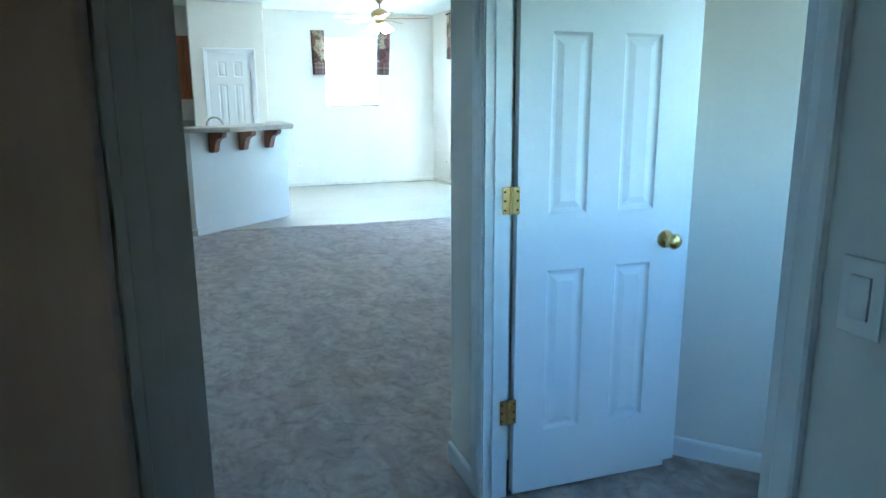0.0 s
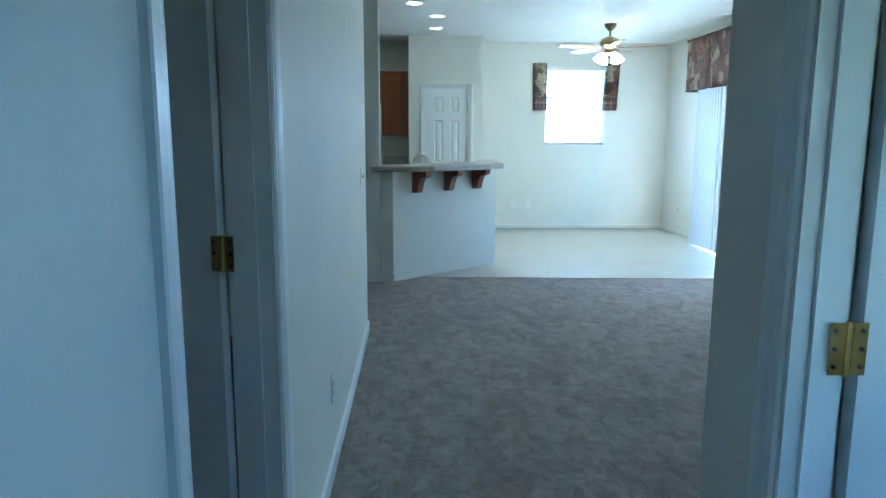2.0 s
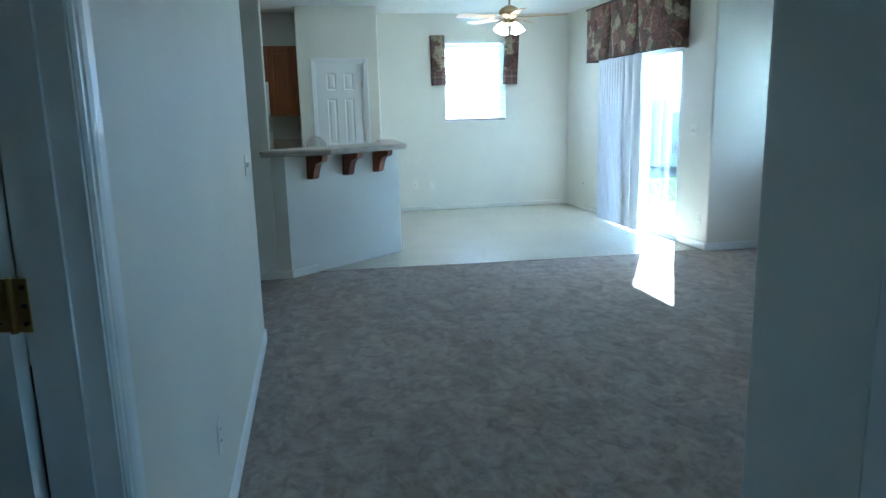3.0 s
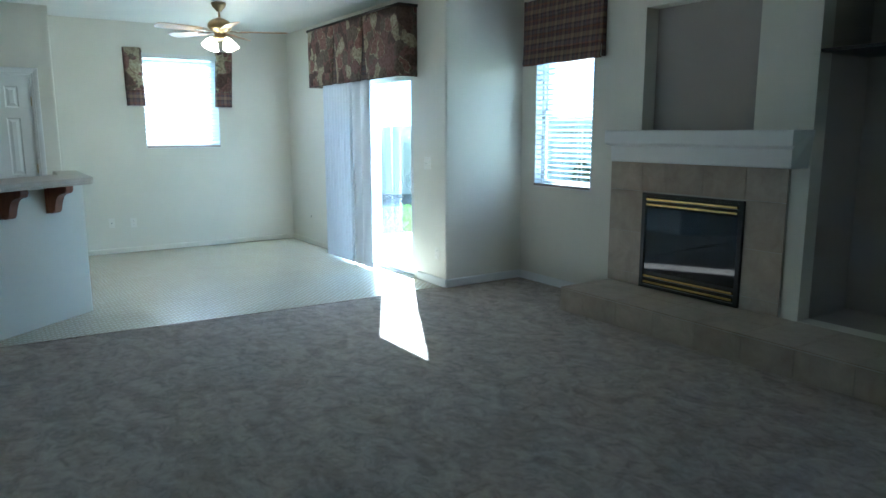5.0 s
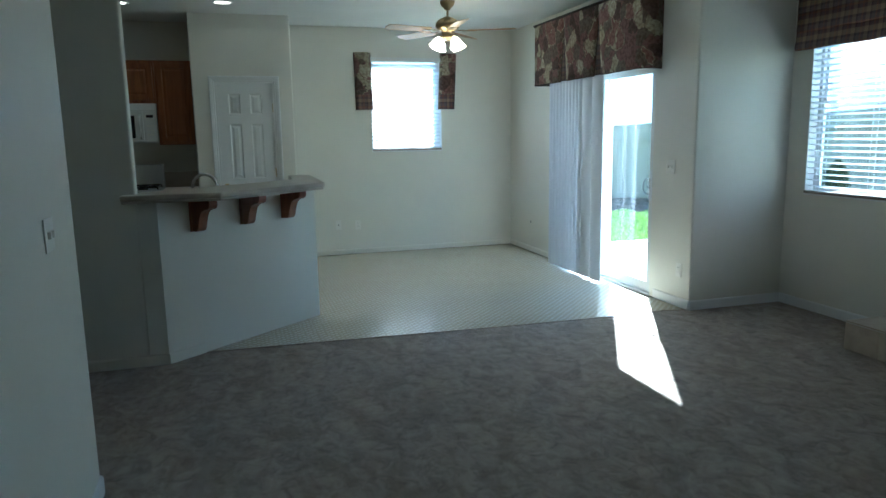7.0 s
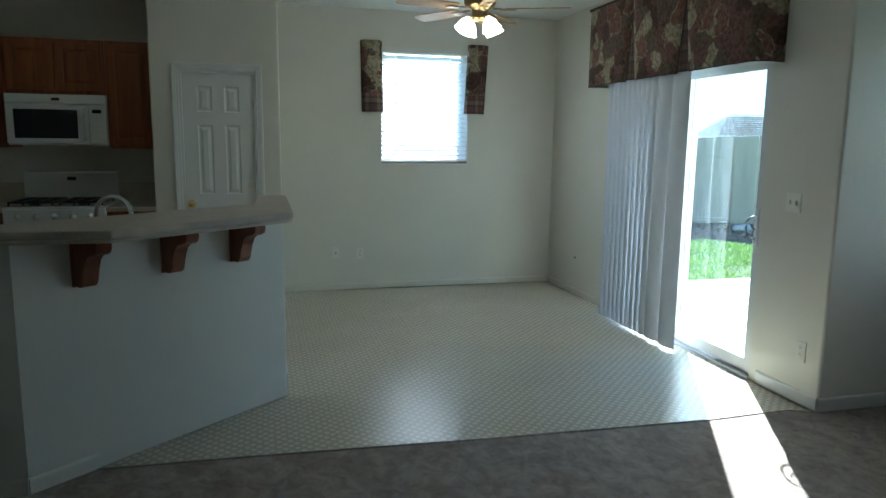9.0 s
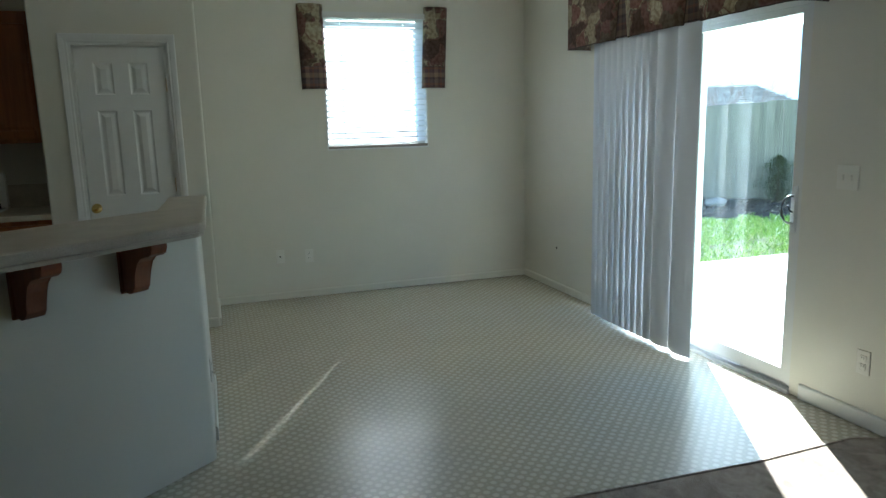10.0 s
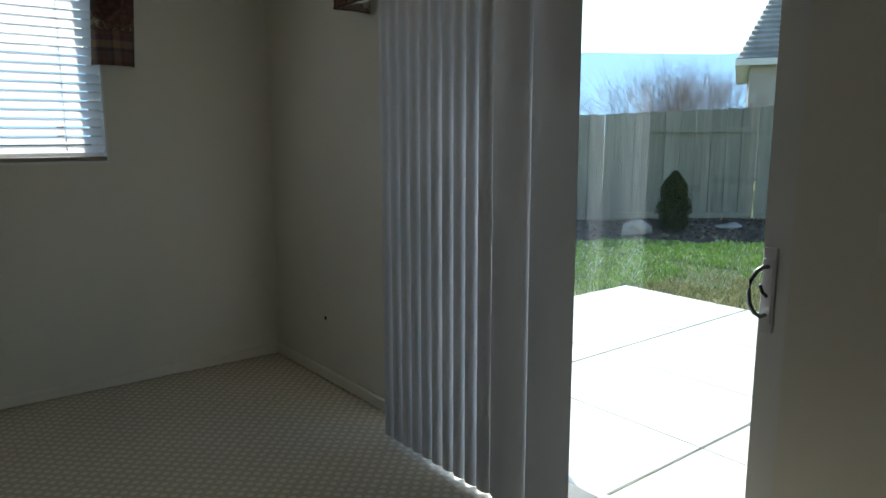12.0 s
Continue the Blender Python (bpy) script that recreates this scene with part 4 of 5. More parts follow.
bm = bmesh.new()
tube(bm, [(x1 - 0.165, y0 + 0.002, z0 + 0.05), (x1 - 0.165, y0 - 0.03, z0 + 0.07), (x1 - 0.165, y0 - 0.03, z1 - 0.14), (x1 - 0.165, y0 + 0.002, z1 - 0.12)], 0.012, 10)
part("door_handle", bm, WHITE, mw, "", True)

# range
rg = thing("gas_range", Matrix.Identity(4), "white gas range with black burner grates under the microwave", "stove")
boxpart("range_body", (x0, x1, 11.12, FARY - 0.01, 0.02, 0.905), WHITE, rg, "", 0.004)
boxpart("oven_door", (x0 + 0.01, x1 - 0.01, 11.085, 11.119, 0.20, 0.76), WHITE, rg, "", 0.006)
boxpart("oven_window", (x0 + 0.16, x1 - 0.16, 11.082, 11.086, 0.36, 0.62), DARKGLASS, rg)
boxpart("drawer_front", (x0 + 0.01, x1 - 0.01, 11.088, 11.119, 0.03, 0.19), WHITE, rg, "", 0.006)
boxpart("control_front", (x0, x1, 11.080, 11.119, 0.775, 0.905), WHITE, rg, "", 0.008)
boxpart("cooktop", (x0, x1, 11.09, FARY - 0.07, 0.906, 0.922), WHITE, rg, "", 0.004)
bm = bmesh.new()
box(bm, x0, x1, FARY - 0.075, FARY - 0.012, 0.923, 1.178)
part("back_guard", bm, WHITE, rg, "", False, 0.012)
boxpart("clock_display", ((x0 + x1) / 2 - 0.03, (x0 + x1) / 2 + 0.04, FARY - 0.078, FARY - 0.074, 1.105, 1.135), DARKGLASS, rg)
bm = bmesh.new()
tube(bm, [(x0 + 0.06, 11.086, 0.72), (x0 + 0.06, 11.045, 0.735), (x1 - 0.06, 11.045, 0.735), (x1 - 0.06, 11.086, 0.72)], 0.012, 10)
part("oven_handle", bm, WHITE, rg, "", True)
for i in range(5):
    bm = bmesh.new()
    lathe(bm, [(0.026, 0), (0.024, 0.014), (0.015, 0.018), (0.013, 0.034), (0.004, 0.036)], 16, Matrix.Translation((x0 + 0.11 + 0.134 * i, 11.080, 0.842)) @ Matrix.Rotation(radians(90), 4, "X"))
    part("burner_knob", bm, WHITE, rg, "", True)
for cx in (x0 + 0.19, x1 - 0.19):
    bm = bmesh.new()
    for yy in (11.14, 11.24, 11.36, 11.48, 11.60):
        box(bm, cx - 0.165, cx + 0.165, yy - 0.006, yy + 0.006, 0.945, 0.960)
    for dx in (-0.16, -0.055, 0.055, 0.16):
        box(bm, cx + dx - 0.006, cx + dx + 0.006, 11.14, 11.60, 0.943, 0.958)
        for yy in (11.145, 11.595):
            box(bm, cx + dx - 0.006, cx + dx + 0.006, yy - 0.006, yy + 0.006, 0.923, 0.943)
    part("burner_grate", bm, BLACK, rg, "black cast burner grate")
    for yy in (11.25, 11.49):
        bm = bmesh.new()
        lathe(bm, [(0.05, 0.923), (0.048, 0.932), (0.035, 0.936), (0.033, 0.941), (0.005, 0.942)], 18, Matrix.Translation((cx, yy, 0)))
        part("burner_cap", bm, BLACK, rg)

# sink counter behind the bar, with a faucet
c = thing("sink_cabinet", Matrix.Identity(4), "oak sink cabinet with a beige worktop behind the half wall", "kitchen cabinet")
bm = bmesh.new()
prism(bm, [(-0.60, 8.05), (0.065, 8.05), (1.082, 8.915), (1.082, 9.80), (0.50, 9.80), (0.50, 9.25), (-0.10, 8.70), (-0.60, 8.70)], 0.08, 0.870)
part("cabinet_body", bm, CABWOOD, c)
bm = bmesh.new()
prism(bm, [(-0.60, 8.05), (0.065, 8.05), (1.082, 8.915), (1.082, 9.80), (0.47, 9.80), (0.47, 9.26), (-0.11, 8.73), (-0.60, 8.73)], 0.872, 0.910)
part("worktop", bm, STONE, c, "", False, 0.004)
fc = thing("kitchen_faucet", Matrix.Translation((0.475, 8.50, 0.910)) @ Matrix.Rotation(radians(160), 4, "Z"), "chrome arched kitchen faucet behind the bar", "faucet")
bm = bmesh.new()
pts = [(0, 0, 0.03), (0, 0, 0.20)] + [(0.092 - 0.092 * math.cos(a_), 0, 0.20 + 0.088 * math.sin(a_)) for a_ in [math.pi * k / 12 for k in range(1, 12)]] + [(0.184, 0, 0.19), (0.184, 0, 0.15)]
tube(bm, pts, 0.011, 12)
part("spout", bm, CHROME, fc, "", True)
bm = bmesh.new()
lathe(bm, [(0.028, 0.0), (0.028, 0.01), (0.018, 0.02), (0.017, 0.06), (0.012, 0.065)], 18)
part("faucet_base", bm, CHROME, fc, "", True)
bm = bmesh.new()
tube(bm, [(0, -0.015, 0.045), (0.01, -0.05, 0.07), (0.015, -0.09, 0.085)], 0.006, 8)
part("lever", bm, CHROME, fc, "", True)

# ---- fireplace ----
FX = WX - 0.012
fp = thing("fireplace", Matrix.Identity(4), "gas fireplace with beige tile surround, white mantel and raised tiled hearth", "fireplace")
TY = (5.183, 6.730)
FB = (5.482, 6.374, 0.200, 0.966)
boxpart("surround_backing", (FX - 0.0, WX - 0.001, TY[0], TY[1], 0.195, 1.21), GROUT, fp)


def tile_run(parent, axis, plane, cells, t=0.009, g=0.004):
    for a, b, c_, d_ in cells:
        bm = bmesh.new()
        if axis == "x":
            box(bm, plane - t, plane, a + g / 2, b - g / 2, c_ + g / 2, d_ - g / 2)
        else:
            box(bm, a + g / 2, b - g / 2, c_ + g / 2, d_ - g / 2, plane, plane + t)
        part("tile", bm, TILE, parent, "", False, 0.0015)


sp = boxpart("surround_field", (FX - 0.002, FX, TY[0] + 0.01, TY[1] - 0.01, 0.2, 1.2), GROUT, fp)
zz = [0.198, 0.292, 0.635, 0.975, 1.208]
cells = []
for i in range(4):
    if zz[i + 1] < 1.0:
        cells += [(TY[0], FB[0] - 0.006, zz[i], zz[i + 1]), (FB[1] + 0.006, TY[1], zz[i], zz[i + 1])]
yy_ = [TY[0], 5.490, 5.834, 6.178, 6.400, TY[1]]
for a, b in zip(yy_, yy_[1:]):
    lo_ = 0.975
    cells.append((a, b, lo_, 1.208))
tile_run(sp, "x", FX - 0.002, cells)
# mantel
bm = bmesh.new()
prof = [(WX - 0.002, 1.212), (WX - 0.19, 1.212), (WX - 0.20, 1.222), (WX - 0.205, 1.335), (WX - 0.232, 1.348), (WX - 0.250, 1.352), (WX - 0.255, 1.362), (WX - 0.255, 1.446), (WX - 0.245, 1.456), (WX - 0.002, 1.456)]
lo_, hi_ = [], []
for x, z in prof:
    e = 0.0 if z > 1.34 else 0.028
    lo_.append(bm.verts.new((x, 5.045 + e, z)))
    hi_.append(bm.verts.new((x, 6.600 - e, z)))
bm.faces.new(lo_)
bm.faces.new(hi_[::-1])
for i in range(len(prof)):
    j = (i + 1) % len(prof)
    bm.faces.new((lo_[i], lo_[j], hi_[j], hi_[i]))
part("mantel_shelf", bm, TRIM, fp, "white painted mantel shelf", False)
# firebox insert
ins = boxpart("insert_body", (FX - 0.004, WX + 0.0, FB[0], FB[1], FB[2], FB[3]), BLACK, fp)
bm = bmesh.new()
for a, b, c_, d_ in ((FB[0], FB[0] + 0.035, FB[2], FB[3]), (FB[1] - 0.035, FB[1], FB[2], FB[3]), (FB[0] + 0.035, FB[1] - 0.035, FB[2], FB[2] + 0.025), (FB[0] + 0.035, FB[1] - 0.035, FB[3] - 0.025, FB[3])):
    box(bm, FX - 0.028, FX - 0.005, a, b, c_, d_)
part("insert_frame", bm, BLACK, fp, "black metal frame", False, 0.002)
gl = boxpart("fire_glass", (FX - 0.018, FX - 0.012, FB[0] + 0.04, FB[1] - 0.04, FB[2] + 0.135, FB[3] - 0.115), DARKGLASS, fp, "dark reflective glass", 0.001)
for z in (FB[3] - 0.050, FB[3] - 0.092, FB[2] + 0.050, FB[2] + 0.098):
    boxpart("brass_louver", (FX - 0.034, FX - 0.012, FB[0] + 0.045, FB[1] - 0.045, z - 0.009, z + 0.009), BRASS, fp, "brass louver strip", 0.004)
for z in (FB[3] - 0.071, FB[2] + 0.074):
    boxpart("black_louver", (FX - 0.028, FX - 0.012, FB[0] + 0.04, FB[1] - 0.04, z - 0.008, z + 0.008), BLACK, fp)
# hearth
HY0, HY1, HX0 = 3.55, 6.728, 4.412
he = thing("hearth", Matrix.Identity(4), "raised hearth clad in beige tiles before the fireplace and the alcove", "hearth")
hb = boxpart("hearth_base", (HX0 + 0.011, WX - 0.001, HY0, HY1 - 0.011, 0, 0.185), GROUT, he)
cells, y = [], HY1
while y > HY0 + 0.01:
    w = 0.250 if y == HY1 else 0.345
    cells.append((max(y - w, HY0), y))
    y -= w
tile_run(hb, "x", HX0 + 0.010, [(a, b, 0.001, 0.182) for a, b in cells])
tile_run(hb, "z", 0.1855, [(x, x2, a, b) for a, b in cells for x, x2 in ((HX0, HX0 + 0.300), (HX0 + 0.300, WX - 0.001))])
boxpart("edge_grout", (HX0 - 0.0015, HX0 + 0.0095, HY0, HY1 - 0.012, 0.1825, 0.1850), GROUT, hb)
bm = bmesh.new()
for x, x2 in ((HX0, HX0 + 0.300), (HX0 + 0.300, WX - 0.002)):
    box(bm, x + 0.002, x2 - 0.002, HY1 - 0.0105, HY1 - 0.001, 0.001, 0.182)
part("end_tiles", bm, TILE, hb)
boxpart("alcove_shelf", (WX - 0.005, WX + 0.60, AL[0] + 0.005, AL[1] - 0.005, 1.935, 1.955), BLACK, None)
tagged(bpy.data.objects["alcove_shelf"], "thin dark shelf inside the tall alcove beside the fireplace", "shelf")


# ---- plates on the walls ----
def plate(name, p, way, kind, gangs=1, label=""):
    """Plate at p whose face looks along way."""
    m = Matrix.Translation(p) @ Vector((*way, 0)).to_track_quat("Y", "Z").to_matrix().to_4x4()
    o = thing(name, m, label, "outlet" if kind == "outlet" else "light switch" if kind == "switch" else "wall plate")
    w = 0.035 + 0.023 * (gangs - 1)
    boxpart("cover_plate", (-w, w, 0.0, 0.006, -0.0575, 0.0575), PLATE, o, "", 0.003)
    for g in range(gangs):
        cx = (g - (gangs - 1) / 2) * 0.046
        if kind == "outlet":
            for dz in (-0.02, 0.02):
                r = boxpart("receptacle", (cx - 0.016, cx + 0.016, 0.005, 0.0085, dz - 0.014, dz + 0.014), PLATE, o, "", 0.003)
                bm = bmesh.new()
                for dx in (-0.006, 0.006):
                    box(bm, cx + dx - 0.001, cx + dx + 0.001, 0.0084, 0.0092, dz - 0.002, dz + 0.008)
                part("slot", bm, DARK, r)
        elif kind == "switch":
            boxpart("rocker", (cx - 0.016, cx + 0.016, 0.005, 0.0105, -0.032, 0.032), PLATE, o, "", 0.002)
        elif kind == "toggle":
            boxpart("toggle", (cx - 0.006, cx + 0.006, 0.005, 0.017, -0.012, 0.012), PLATE, o, "", 0.002)
        else:
            boxpart("jack", (cx - 0.006, cx + 0.006, 0.005, 0.008, -0.006, 0.006), DARK, o, "", 0.001)
    return o


plate("wall_outlet", (HX, 4.13, 0.362), (1, 0), "outlet", 1, "ivory wall outlet low on the hall wall")
plate("wall_switch", (HX, 5.835, 1.143), (1, 0), "toggle", 2, "ivory double light switch near the end of the hall wall")
plate("wall_switch", (PX, 1.095, 1.118), (-1, 0), "switch", 1, "ivory rocker switch beside the side room doorway")
plate("wall_switch", (EX, 8.240, 1.155), (-1, 0), "toggle", 2, "ivory double light switch beside the sliding door")
plate("wall_outlet", (EX, 8.08, 0.308), (-1, 0), "outlet", 1, "ivory wall outlet beside the sliding door")
plate("wall_jack", (1.790, FARY, 0.370), (0, -1), "jack", 1, "ivory cable plate on the dining wall")
plate("wall_outlet", (2.034, FARY, 0.358), (0, -1), "outlet", 1, "ivory wall outlet on the dining wall")
plate("wall_outlet", (1.203, 9.05, 0.36), (1, 0), "outlet", 1, "ivory wall outlet on the end of the half wall")
plate("wall_switch", (WX + 0.60, 4.76, 1.19), (-1, 0), "switch", 1, "wall plate inside the alcove")
bm = bmesh.new()
lathe(bm, [(0.012, 0), (0.010, 0.003), (0.004, 0.004)], 12, Matrix.Translation((EX, 11.09, 0.362)) @ Matrix.Rotation(radians(-90), 4, "Y"))
tagged(part("cable_hole", bm, DARK), "small dark cable hole in the dining wall", "cable hole")

# ---- ceiling fan ----
FANX, FANY = 2.690, 9.960
fan = thing("ceiling_fan", Matrix.Translation((FANX, FANY, 0)), "brass ceiling fan with wooden blades and lit glass shades", "ceiling fan")
ANT = mat("antique_brass", (0.36, 0.27, 0.15), 0.28, 1.0)
bm = bmesh.new()
lathe(bm, [(0.072, 2.734), (0.072, 2.715), (0.062, 2.690), (0.035, 2.665), (0.028, 2.650), (0.013, 2.648)], 24)
part("canopy", bm, ANT, fan, "", True)
bm = bmesh.new()
lathe(bm, [(0.011, 2.655), (0.011, 2.575)], 12)
part("downrod", bm, ANT, fan, "", True)
bm = bmesh.new()
lathe(bm, [(0.020, 2.590), (0.045, 2.580), (0.095, 2.555), (0.118, 2.525), (0.120, 2.495), (0.105, 2.468), (0.070, 2.452), (0.060, 2.440), (0.055, 2.405), (0.062, 2.395), (0.050, 2.375), (0.020, 2.360)], 28)
part("motor_housing", bm, ANT, fan, "", True)
for k in range(5):
    a_ = radians(49 + 72 * k)
    m = Matrix.Rotation(a_, 4, "Z")
    bm = bmesh.new()
    mm = m @ Matrix.Translation((0, 0, 2.452)) @ Matrix.Rotation(radians(12), 4, "X")
    out = [(0.20, -0.050), (0.24, -0.060), (0.60, -0.068), (0.655, -0.055), (0.67, 0.0), (0.655, 0.055), (0.60, 0.068), (0.24, 0.060), (0.20, 0.050)]
    a1 = [bm.verts.new(mm @ Vector((x, y, 0))) for x, y in out]
    a2 = [bm.verts.new(mm @ Vector((x, y, 0.006))) for x, y in out]
    bm.faces.new(a1[::-1])
    bm.faces.new(a2)
    for i in range(len(out)):
        j = (i + 1) % len(out)
        bm.faces.new((a1[i], a1[j], a2[j], a2[i]))
    blade = part("fan_blade", bm, BLADE, fan)
    bm = bmesh.new()
    box(bm, 0.10, 0.16, -0.014, 0.014, 2.450, 2.458, m)
    box(bm, 0.15, 0.27, -0.030, 0.030, 2.444, 2.4495, m)
    part("blade_iron", bm, ANT, fan)
for k in range(4):
    a_ = radians(20 + 90 * k)
    ca, sa = math.cos(a_), math.sin(a_)
    bm = bmesh.new()
    tube(bm, [(0.04 * ca, 0.04 * sa, 2.385), (0.085 * ca, 0.085 * sa, 2.395), (0.10 * ca, 0.10 * sa, 2.375)], 0.009, 8)
    part("lamp_arm", bm, ANT, fan, "", True)
    bm = bmesh.new()
    m = Matrix.Translation((0.10 * ca, 0.10 * sa, 2.380)) @ Matrix.Rotation(a_, 4, "Z") @ Matrix.Rotation(radians(-28), 4, "Y")
    lathe(bm, [(0.022, 0), (0.028, -0.012), (0.046, -0.035), (0.056, -0.060), (0.062, -0.085), (0.072, -0.100), (0.066, -0.098), (0.050, -0.06), (0.02, -0.03)], 20, m)
    part("glass_shade", bm, BULB, fan, "lit frosted glass shade", True)
lamp = new("fan_lamp", bpy.data.lights.new("fan_lamp", "POINT"))
lamp.data.energy, lamp.data.color, lamp.data.shadow_soft_size = 0.22, (1.0, 0.80, 0.58), 0.08
lamp.matrix_world = Matrix.Translation((FANX, FANY, 2.22))

for x, y in ((0.323, 8.749), (0.575, 9.518), (0.590, 10.430), (-0.354, 10.627)):
    c = thing("recessed_light", Matrix.Translation((x, y, CEILZ)), "lit recessed ceiling light in the kitchen", "recessed light", "recessed kitchen lights")
    bm = bmesh.new()
    lathe(bm, [(0.100, -0.001), (0.100, -0.006), (0.085, -0.010), (0.075, -0.006), (0.075, -0.002)], 28)
    part("trim_ring", bm, TRIM, c, "", True)
    bm = bmesh.new()
    lathe(bm, [(0.074, -0.002), (0.074, -0.0045), (0.03, -0.006)], 28)
    part("lens", bm, CANLIT, c)
v_ = thing("ceiling_vent", Matrix.Translation((3.80, 9.02, CEILZ)), "white louvred ceiling vent near the sliding door", "ceiling vent")
bm = bmesh.new()
for a, b, c_, d_ in ((-0.08, 0.08, -0.17, -0.15), (-0.08, 0.08, 0.15, 0.17), (-0.08, -0.06, -0.15, 0.15), (0.06, 0.08, -0.15, 0.15)):
    box(bm, a, b, c_, d_, -0.008, -0.0005)
part("vent_frame", bm, TRIM, v_)
boxpart("vent_back", (-0.059, 0.059, -0.149, 0.149, -0.003, -0.001), DARK, v_)
for i in range(6):
    bm = bmesh.new()
    box(bm, -0.006, 0.006, -0.149, 0.149, -0.001, 0.0, Matrix.Translation((-0.05 + 0.02 * i, 0, -0.006)) @ Matrix.Rotation(radians(35), 4, "Y"))
    part("vent_slat", bm, TRIM, v_)

# ---- outside ----
bm = bmesh.new()
box(bm, EX + T + 0.001, 700, -600, 900, -0.6, -0.16)
box(bm, -600, EX + T + 0.001, FARY + T + 0.001, 900, -0.6, -0.16)
structure("ground", bm, SOIL, "turf and soil ground outside", "ground")
bm = bmesh.new()
xs, ys2 = [EX + T + 0.002, 5.165, 5.99, 6.90, 7.90], [4.5, 6.9, 8.10, 9.35, 10.60, 11.88]
for a, b in zip(xs, xs[1:]):
    for c_, d_ in zip(ys2, ys2[1:]):
        vs = box(bm, a + 0.0045, b - 0.0045, c_ + 0.009, d_ - 0.009, -0.159, -0.100)
structure("patio", bm, CONCRETE, "sunlit concrete patio slabs with joints", "patio", False, 0.003)
bm = bmesh.new()
box(bm, EX + T + 0.006, 7.89, 4.51, 11.87, -0.1595, -0.112)
structure("patio_bed", bm, SOIL, "dark filling of the patio joints", "patio")
boxpart("door_step", (EX + T + 0.001, EX + T + 0.06, SL[0], SL[1], -0.0995, -0.005), CONCRETE)
tagged(bpy.data.objects["door_step"], "concrete door step outside the sliding door", "step", "", "structure")


def fence_y(x):
    return 16.8 - 0.75 * (x - 10.5)


rng = random.Random(4)
# lawn blades
verts, faces, dry = [], [], []
count = 0
while count < 52000:
    x, y = rng.uniform(4.3, 15.5), rng.uniform(9.0, 18.0)
    if (x < 7.92 and y < 11.90) or y > fence_y(x) - 3.1 - 0.25 * math.sin(x * 1.7) - 0.2 * math.sin(x * 5.1) or x > 12.4 + 0.3 * math.sin(y * 2) and y < 13.2:
        continue
    if noise.noise(Vector((x * 0.9, y * 0.9, 0))) < -0.28 and rng.random() < 0.75:
        continue
    cl = noise.noise(Vector((x * 3.1, y * 3.1, 3)))
    h = rng.uniform(0.022, 0.055) * max(0.35, 1.25 + 1.5 * cl)
    a_, w, l = rng.uniform(0, 6.283), rng.uniform(0.004, 0.008), rng.uniform(0.2, 0.9) * h
    b_ = rng.uniform(0, 6.283)
    i = len(verts)
    dx, dy = w * math.cos(a_), w * math.sin(a_)
    z = -0.155
    verts += [(x - dx, y - dy, z), (x + dx, y + dy, z), (x + dx * 0.6 + l * 0.4 * math.cos(b_), y + dy * 0.6 + l * 0.4 * math.sin(b_), z + h * 0.7),
              (x + l * math.cos(b_), y + l * math.sin(b_), z + h)]
    (dry if x < 9.15 + 0.5 * noise.noise(Vector((y * 1.5, 0, 0))) + 0.25 * rng.random() and y < 11.75 + 0.2 * rng.random() else faces).append((i, i + 1, i + 2, i + 3))
    count += 1
me = bpy.data.meshes.new("lawn")
me.from_pydata(verts, [], faces)
me.materials.append(GRASS)
md = bpy.data.meshes.new("dry_grass")
md.from_pydata(verts, [], dry)
md.materials.append(DRYGRASS)
tagged(new("dry_grass", md), "strip of dry yellow grass beside the patio", "grass", "", "stuff")
tagged(new("lawn", me), "patchy green lawn with dry blades and painted near-white glints beyond the patio", "grass", "", "stuff")
# planting bed
bm = bmesh.new()
top, bot = [], []
for k in range(31):
    x = 3.0 + 0.5 * k
    y0_ = fence_y(x) - 3.0 - 0.25 * math.sin(x * 1.7)
    bot.append(bm.verts.new((x, y0_, -0.158)))
    top.append([bm.verts.new((x, y0_ + 0.3, -0.12 + 0.02 * math.sin(x * 3))), bm.verts.new((x, fence_y(x) + 0.3, -0.10))])
for k in range(30):
    bm.faces.new((bot[k], bot[k + 1], top[k + 1][0], top[k][0]))
    bm.faces.new((top[k][0], top[k + 1][0], top[k + 1][1], top[k][1]))
structure("planting_bed", bm, MULCH, "dark bark mulch bed along the fence", "flower bed", True)

verts, faces = [], []
for _ in range(6000):
    x = rng.uniform(8.0, 15.5)
    y0_ = fence_y(x) - 3.0 - 0.25 * math.sin(x * 1.7)
    y = rng.uniform(y0_ + 0.1, fence_y(x))
    c_, z_ = Vector((x, y, -0.115 + 0.02 * (y - y0_) / 3)), rng.uniform(0.005, 0.03)
    a_, l_ = rng.uniform(0, 6.283), rng.uniform(0.015, 0.045)
    u_, v_ = Vector((math.cos(a_), math.sin(a_), 0)) * l_, Vector((-math.sin(a_), math.cos(a_), 0)) * l_ * 0.35
    i = len(verts)
    verts += [tuple(c_ - u_), tuple(c_ + v_), tuple(c_ + u_ + Vector((0, 0, z_))), tuple(c_ - v_ + Vector((0, 0, z_ * 0.6)))]
    faces.append((i, i + 1, i + 2, i + 3))
me = bpy.data.meshes.new("bark_chips")
me.from_pydata(verts, [], faces)
CHIP = mat("bark_chip", (0.15, 0.12, 0.09), 0.9)
ci = nd(CHIP, "ShaderNodeNewGeometry")
to_base(CHIP, ramp(CHIP, ci.outputs["Random Per Island"], [(0.0, (0.04, 0.03, 0.022)), (0.7, (0.14, 0.105, 0.075)), (1.0, (0.42, 0.36, 0.27))]))
